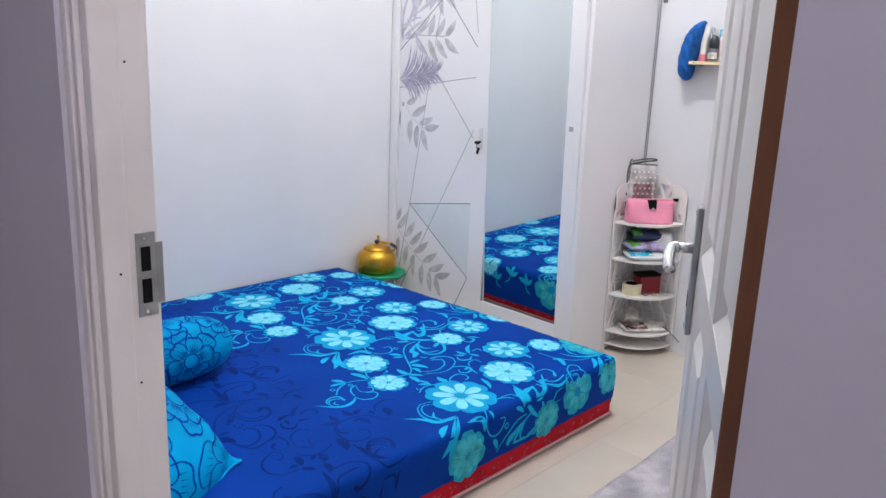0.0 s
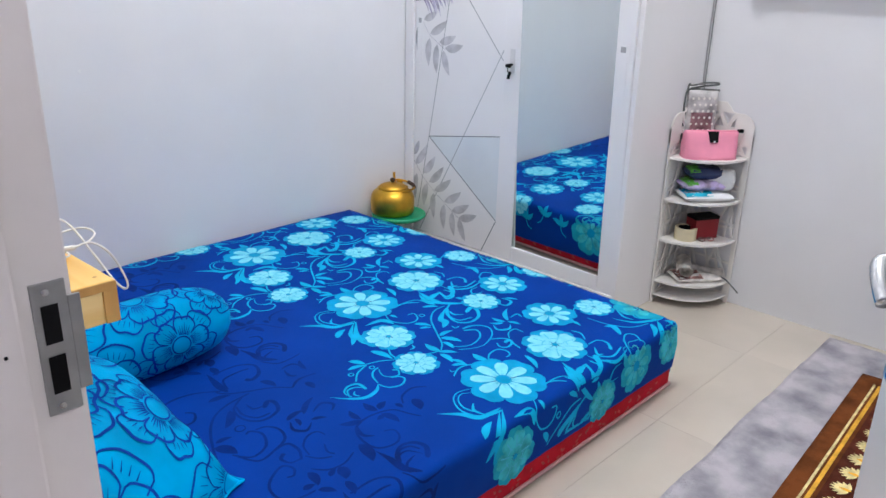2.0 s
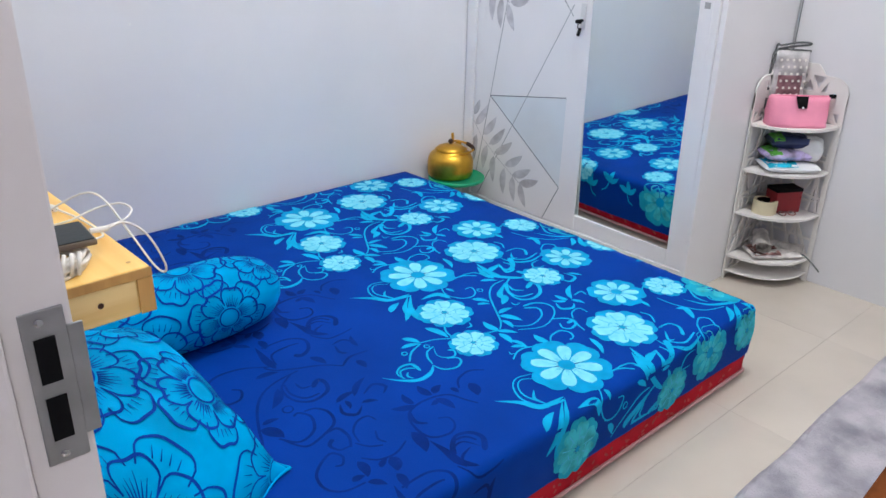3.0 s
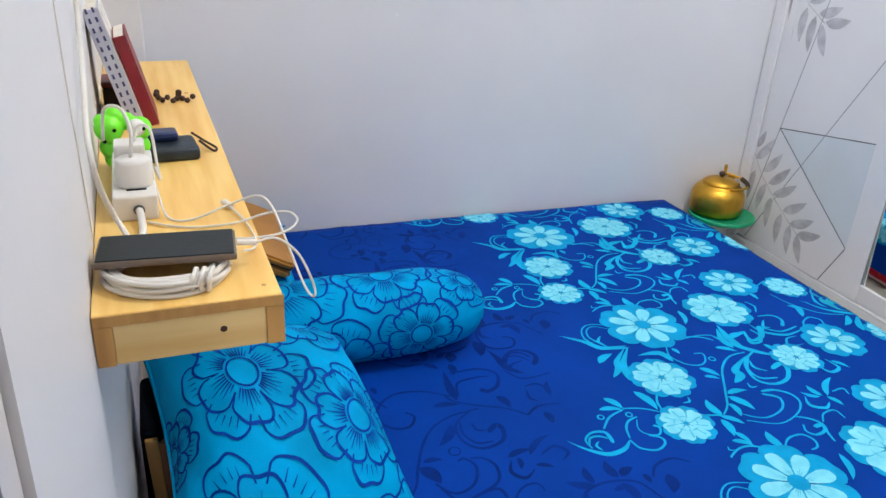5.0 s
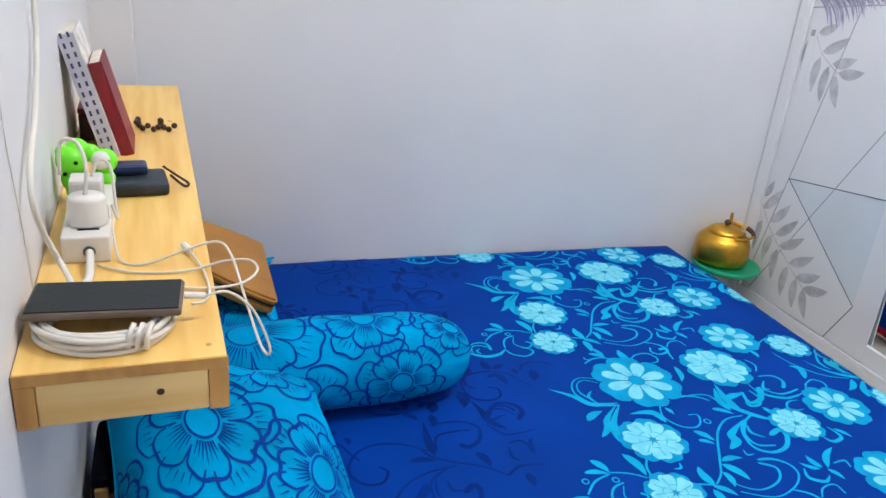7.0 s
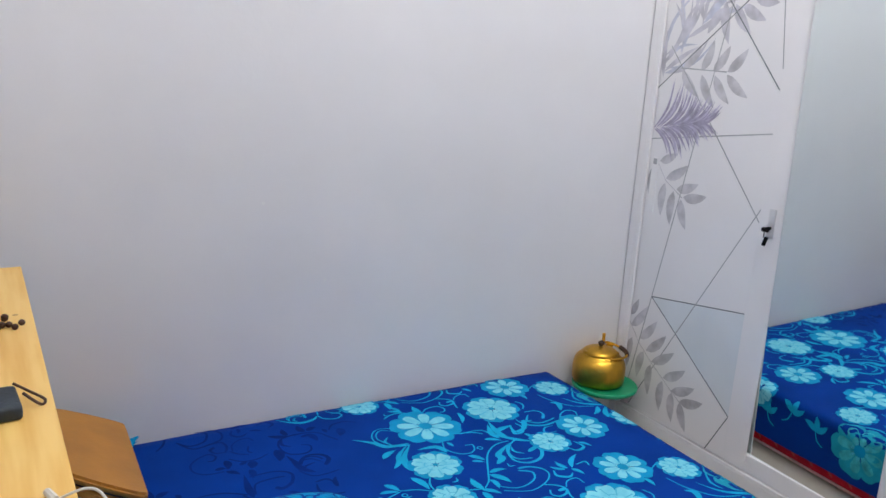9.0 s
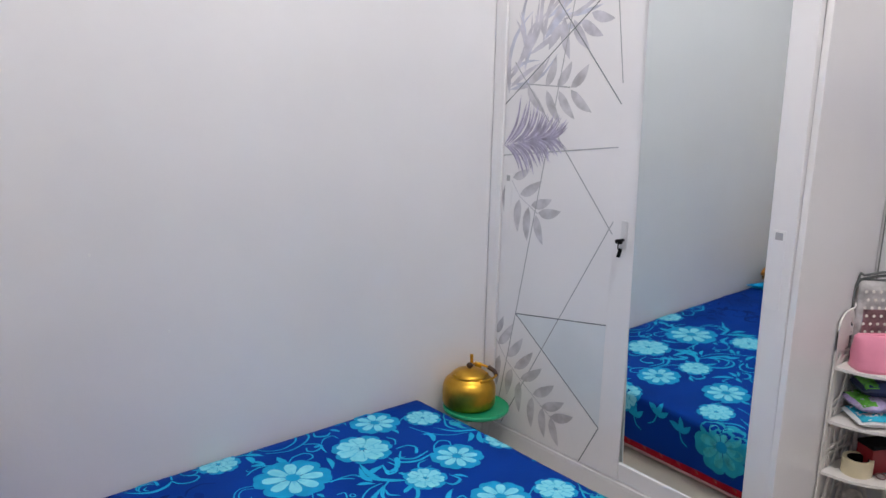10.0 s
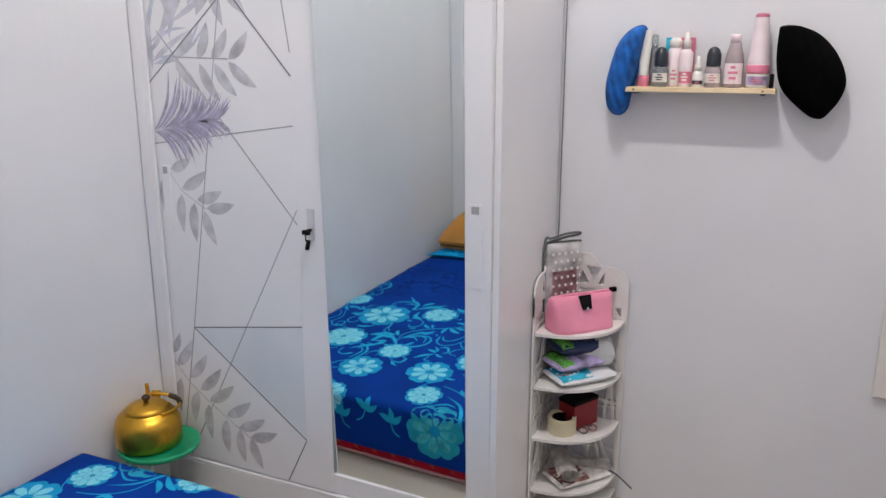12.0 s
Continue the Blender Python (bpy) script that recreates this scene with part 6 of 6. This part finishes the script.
# ---- small wooden shelf on the east wall ----
BY_0, BY_1, BZ, BX = -1.783, -1.400, 1.280, 2.690
board = thing("wooden_shelf", (0, 0, 0), "narrow pale wooden shelf holding toiletries on the wall", "shelf")
part("board", box((BX, BY_0, BZ - 0.013), (X_EAST - 0.001, BY_1, BZ), 0.002), PINE_PALE, board)
for y in (BY_0 + 0.03, BY_1 - 0.03):
    part("bracket", box((BX + 0.012, y - 0.006, BZ - 0.0180), (X_EAST - 0.0012, y + 0.006, BZ - 0.0132), 0.001), GREY_EDGE, board)
    part("nail", lathe([(0.0025, 0), (0.0025, 0.001)], 8, m=pose(BX, y, BZ - 0.0065, 0, -90)), BLACK, board)


def bottle(place, profile, mat, label, top=None, band=None, kind="bottle"):
    ob = thing(kind, place, label, kind, "toiletries on the small shelf")
    part("body", lathe(profile, 24), mat, ob, smooth=True)
    if top:
        part("cap", lathe(top[0], 20), top[1], ob, smooth=True)
    if band:
        r, lo, hi, m = band
        bm = bmesh.new()
        sheet_of(lambda u, v: Vector((r * math.cos(u), r * math.sin(u), v)), steps(2.0, 4.3, 10), (lo, hi), bm)
        part("label_print", bm, m, ob, smooth=True)
        ink = PINK_LABEL if m is not PINK_LABEL and mat is not GLASSY else BOTTLE_DARK if m is not PINK_LABEL else DOT_WHITE
        for k, wide in enumerate((0.7, 1.0, 0.5)):
            at = lo + (hi - lo) * (0.22 + 0.26 * k)
            bm = sheet_of(lambda u, v: Vector(((r + 0.0003) * math.cos(u), (r + 0.0003) * math.sin(u), v)), steps(3.15 - 0.5 * wide, 3.15 + 0.5 * wide, 6), (at, at + (hi - lo) * 0.13))
            part("text_bar", bm, ink, ob)
    return ob


def rollon(y, body, label):
    bottle((2.732, y, BZ), [(0.019, 0), (0.021, 0.003), (0.021, 0.045), (0.016, 0.055), (0.014, 0.058)], body, label,
           ([(0.0175, 0.052), (0.0185, 0.060), (0.018, 0.085), (0.013, 0.098), (0.004, 0.104)], BOTTLE_DARK), (0.0214, 0.012, 0.036, DOT_WHITE))


rollon(-1.492, GLASSY, "smoky roll-on bottle with a dark domed cap")
rollon(-1.626, MAUVE, "mauve roll-on bottle with a dark domed cap")
tube_ob = thing("cosmetic_tube", (2.735, -1.447, BZ), "white squeeze tube standing on its rose cap", "tube", "toiletries on the small shelf")
part("cap", lathe([(0.014, 0), (0.015, 0.002), (0.015, 0.026), (0.013, 0.029)], 20), PINK_LABEL, tube_ob, smooth=True)
bm = sheet_of(lambda u, v: Vector(((0.013 * (1 - v) + 0.0015) * math.cos(u), (0.013 + 0.005 * v) * math.sin(u), 0.0292 + 0.118 * v)), steps(0, 2 * math.pi, 24), steps(0, 1, 6))
part("body", bm, WHITE_PLASTIC, tube_ob, smooth=True)
bottle((2.752, -1.470, BZ), [(0.012, 0), (0.013, 0.002), (0.013, 0.095), (0.007, 0.105)], GLASSY, "slim clear grey bottle at the back", ([(0.008, 0.104), (0.009, 0.130), (0.006, 0.136)], GLASSY))
bottle((2.752, -1.525, BZ), [(0.016, 0), (0.018, 0.003), (0.018, 0.098), (0.008, 0.108)], PINK_PALE, "pale pink bottle with a rounded shoulder", ([(0.016, 0.100), (0.017, 0.118), (0.010, 0.128)], WHITE_PLASTIC), (0.0184, 0.01, 0.05, DOT_WHITE))
bottle((2.735, -1.556, BZ), [(0.016, 0), (0.0175, 0.002), (0.0175, 0.088), (0.009, 0.098)], PINK_PALE, "pump bottle with a white top and rose label", ([(0.0095, 0.096), (0.0105, 0.118), (0.007, 0.124), (0.006, 0.142)], WHITE_PLASTIC), (0.0179, 0.010, 0.040, PINK_LABEL))
card = thing("small_packet", (2.764, -1.535, BZ), "blue and crimson sachet leaning on the wall", "packet", "toiletries on the small shelf")
part("sachet", box((-0.003, -0.038, 0), (0.003, 0.038, 0.128), 0.002), PINK_LABEL, card)
part("blue_corner", box((-0.0042, 0.006, 0.09), (-0.0032, 0.038, 0.128)), AQUA_PACK, card)
bottle((2.722, -1.590, BZ), [(0.013, 0), (0.014, 0.002), (0.014, 0.034), (0.008, 0.042)], WHITE_PLASTIC, "small white dropper bottle with a dark label", ([(0.008, 0.042), (0.009, 0.056), (0.004, 0.062), (0.004, 0.080)], WHITE_PLASTIC), (0.0143, 0.008, 0.018, BOTTLE_DARK))
bottle((2.738, -1.676, BZ), [(0.022, 0), (0.024, 0.003), (0.024, 0.065), (0.021, 0.085), (0.015, 0.105), (0.014, 0.112)], MAUVE, "clear bottle with pink liquid and peach cap", ([(0.0135, 0.112), (0.014, 0.130), (0.012, 0.134)], PINK_PALE), (0.0244, 0.010, 0.062, PINK_PALE))
big = bottle((2.735, -1.735, BZ), [(0.024, 0), (0.027, 0.004), (0.027, 0.034), (0.026, 0.036)], WHITE_PLASTIC, "white and pink bottle with a tapered neck", ([(0.027, 0.0362), (0.0275, 0.052), (0.026, 0.060), (0.0225, 0.100), (0.0185, 0.150), (0.0165, 0.176), (0.015, 0.181)], PINK_PALE), (0.0274, 0.008, 0.03, LILAC_PACK))
part("tip", lathe([(0.0166, 0.1750), (0.0168, 0.1810), (0.0150, 0.1845)], 20), PINK_LABEL, big, "rose tip", True)
part("collar", lathe([(0.0276, 0.037), (0.0282, 0.040), (0.0282, 0.056), (0.0265, 0.058)], 24), PINK_LABEL, big, "rose collar", True)
part("dark_side", box((2.725 - 2.735, -0.040, 0), (2.745 - 2.735, -0.030, 0.036), 0.002), BLACK, big)


def hanging_cap(name, middle, rim, deep, mat, label, folds):
    """A soft cap hung on the shelf's end, flat against the wall; rim: its outline about the middle, (y, z)."""
    ob = thing(name, (0, 0, 0), label, "cap", "caps on the small shelf")
    part("hanging_loop", tube([(middle[0], middle[1], middle[2] + 0.05), (X_EAST - 0.016, middle[1], middle[2] + 0.06), (X_EAST - 0.001, middle[1], middle[2] + 0.06)], 0.003, 6), mat, ob)
    n = len(rim)

    def outline(u):
        f = (u % 1) * n
        i, t = int(f) % n, f - int(f)
        p = [Vector(rim[(i + k) % n]) for k in (-1, 0, 1, 2)]
        return 0.5 * (2 * p[1] + (p[2] - p[0]) * t + (2 * p[0] - 5 * p[1] + 4 * p[2] - p[3]) * t * t + (3 * p[1] - p[0] - 3 * p[2] + p[3]) * t ** 3)

    def fn(u, v):
        edge = outline(u)
        ring = math.sin(v * math.pi / 2) ** 0.8
        py, pz = edge.x * ring, edge.y * ring
        crease = folds * (math.sin(2 * math.pi * (py - 0.28 * pz) / 0.021 + 2 * noise.noise((py * 12, pz * 12, 7))) * 0.7 + 0.6 * noise.noise((py * 30, pz * 14, 2.0))) * (1 - v ** 6)
        return Vector((middle[0] - deep * math.cos(v * math.pi / 2) ** 0.7 - crease, middle[1] + edge.x * ring, middle[2] + edge.y * ring))
    bm = sheet_of(fn, steps(0, 1, 120)[:-1], steps(0.03, 1, 28))
    bm.verts.ensure_lookup_table()
    rows = [bm.verts[i * 29:(i + 1) * 29] for i in range(120)]
    for k in range(28):
        bm.faces.new((rows[119][k], rows[0][k], rows[0][k + 1], rows[119][k + 1]))
    bm.faces.new([r[0] for r in rows])
    bm.faces.new([r[28] for r in rows][::-1])
    bmesh.ops.recalc_face_normals(bm, faces=bm.faces[:])
    part("crown", bm, mat, ob, smooth=True)
    part("band", tube([Vector((middle[0] - 0.004, middle[1] + outline(q).x * 1.0, middle[2] + outline(q).y * 1.0)) for q in steps(0, 1, 30)], 0.004, 8), mat, ob, smooth=True)
    return ob


hanging_cap("knit_cap", (2.742, -1.400, 1.322), [(-0.045, 0.112), (-0.012, 0.108), (0.022, 0.072), (0.042, 0.010), (0.052, -0.050), (0.044, -0.100), (0.020, -0.118), (-0.004, -0.104), (-0.014, -0.060), (-0.030, 0.010), (-0.042, 0.070)], 0.060, BLUE_CLOTH, "bright blue soft cap hanging from the shelf end", 0.0052)
hanging_cap("beret", (2.740, -1.852, 1.322), [(0.066, 0.108), (0.028, 0.106), (-0.020, 0.084), (-0.062, 0.036), (-0.084, -0.020), (-0.076, -0.064), (-0.050, -0.104), (-0.034, -0.112), (-0.008, -0.102), (0.040, -0.060), (0.062, -0.024), (0.072, 0.030), (0.072, 0.095)], 0.060, BLACK_CLOTH, "black felt beret hanging from the shelf end", 0.0012)
for x, z in ((0.905, 0.905), (1.10, 0.66)):
    mark = thing("filled_nail_hole", (x, -0.0006, z), "tiny white filled nail hole on the wall", "wall mark")
    part("filler", lathe([(0.005, 0), (0.004, 0.0006)], 10, m=pose(0, 0, 0, 90)), CEILING, mark)
corner_wire = thing("corner_wire", (0, 0, 0), "dark grey cable running up the wall corner", "cable")
part("wire", tube([(X_EAST - 0.005, WY0 - 0.006, 0.80), (X_EAST - 0.005, WY0 - 0.006, 1.4), (X_EAST - 0.005, WY0 - 0.006, 2.0)], 0.0018, 8), GREY_SIDE, corner_wire, smooth=True)
hook = thing("wall_hook", (X_EAST, -1.235, 1.53), "small grey plastic hook on the wall", "hook")
part("plate", box((-0.006, -0.010, -0.012), (-0.0005, 0.010, 0.012), 0.002), GREY_SIDE, hook)
part("peg", tube([(-0.005, 0, -0.002), (-0.018, 0, -0.004), (-0.022, 0, 0.006)], 0.003, 8), GREY_SIDE, hook, smooth=True)
sheet_ob = thing("white_board", (X_EAST, -2.30, 0.475), "plain unseen white plastic board fixed to the wall", "board")
part("board", box((-0.014, -0.25, 0), (-0.001, 0.205, 0.62), 0.003), WHITE_PLASTIC, sheet_ob)

# ---- rugs ----
rug = thing("shag_rug", (0, 0, 0), "mottled grey short-pile rug on the tiles", "rug")
RUG_X0, RUG_X1, RUG_Y0, RUG_Y1 = 1.05, 2.72, -2.98, -1.848


def rug_surface(u, v):
    edge = 0.008 * noise.noise((u * 5, v * 5, 3))
    skew = -0.022 * (2.70 - u)
    return Vector((u + edge, v + skew + edge, 0.011 + 0.0035 * noise.noise((u * 22, v * 22, 0)) + 0.002 * noise.noise((u * 70, v * 70, 1))))


bm = sheet_of(rug_surface, steps(RUG_X0, RUG_X1, 110), steps(RUG_Y0, RUG_Y1, 72))
edges = [e for e in bm.edges if e.is_boundary]
down = bmesh.ops.extrude_edge_only(bm, edges=edges)
for v in down["geom"]:
    if isinstance(v, bmesh.types.BMVert):
        v.co.z = 0.001
bmesh.ops.recalc_face_normals(bm, faces=bm.faces[:])
part("rug_top", bm, RUG, rug, smooth=True)
prayer = thing("prayer_mat", (0, 0, 0), "brown plush prayer mat with gold border and cream flowers", "mat")
M = pose(1.38, -2.092, 0.0155, 0, 0, 3.3)     # its long edge runs from here


def mat_surface(u, v, off=0.0):
    return M @ Vector((u, -v, off + 0.004 + 0.0012 * noise.noise((u * 9, v * 9, 4))))


bm = sheet_of(mat_surface, steps(0, 1.12, 60), steps(0, 0.66, 30))
down = bmesh.ops.extrude_edge_only(bm, edges=[e for e in bm.edges if e.is_boundary])
for v in down["geom"]:
    if isinstance(v, bmesh.types.BMVert):
        v.co.z -= 0.004
bmesh.ops.recalc_face_normals(bm, faces=bm.faces[:])
part("mat_top", bm, MAT_BROWN, prayer, smooth=True)
part("field", sheet_of(lambda u, v: mat_surface(u, v, 0.0008), steps(0.14, 1.00, 40), steps(0.082, 0.56, 20)), MAT_MAROON, prayer, "dark maroon field", True)
for inset, wide in ((0.050, 0.007), (0.066, 0.011)):
    bm = bmesh.new()
    ribbon(bm, mat_surface, [(u, inset) for u in steps(0.10, 1.06, 40)], lambda t: wide, 0.0012)
    ribbon(bm, mat_surface, [(0.09 + inset * 0.3, v) for v in steps(inset, 0.60, 24)], lambda t: wide, 0.0014)
    part("border_line", bm, MAT_GOLD if wide > 0.008 else MAT_CREAM, prayer, smooth=True)
for k in range(9):
    u, v = 0.335 + 0.082 * k, 0.118
    bm = bmesh.new()
    for j in range(8):
        a = -1.1 + 0.36 * j
        blade(bm, mat_surface, (u, v + 0.02), (u + 0.036 * math.sin(a), v + 0.02 - 0.046 * math.cos(a)), 0.013, 0.0016 + 0.0001 * j)
    part("flower_motif", bm, MAT_CREAM, prayer, smooth=True)
    bm = bmesh.new()
    blade(bm, mat_surface, (u, v + 0.026), (u, v - 0.004), 0.012, 0.0028)
    part("flower_heart", bm, MAT_GOLD, prayer, smooth=True)
for k in range(4):
    u = 0.165 + 0.034 * k
    bm = bmesh.new()
    pts = [(0, 0), (0.024, 0), (0.024, 0.05), (0.006, 0.05), (0.006, 0.018), (0.015, 0.018), (0.015, 0.034)]
    for a, b in zip(pts, pts[1:]):
        ribbon(bm, mat_surface, [(u + a[0], 0.088 + a[1]), (u + b[0], 0.088 + b[1])], lambda t: 0.005, 0.0018)
    part("key_motif", bm, MAT_GOLD, prayer, smooth=True)

# ---- floor tiles ----
floor_ob = bpy.data.objects["floor"]
TILE_SIZE, TX, TY = 0.604, 2.383, -1.682
mesh_bm = box((-TILE_SIZE / 2 + 0.0003, -TILE_SIZE / 2 + 0.0003, -0.0038), (TILE_SIZE / 2 - 0.0003, TILE_SIZE / 2 - 0.0003, 0), 0.0001, segments=1)
tile_mesh = bpy.data.meshes.new("floor_tile")
mesh_bm.to_mesh(tile_mesh)
mesh_bm.free()
tile_mesh.materials.append(TILE)
for i in range(-7, 2):
    for j in range(-5, 5):
        ob = new("floor_tile", tile_mesh)
        ob.parent = floor_ob
        ob.location = (TX + (i + 0.5) * TILE_SIZE, TY + (j + 0.5) * TILE_SIZE, 0)
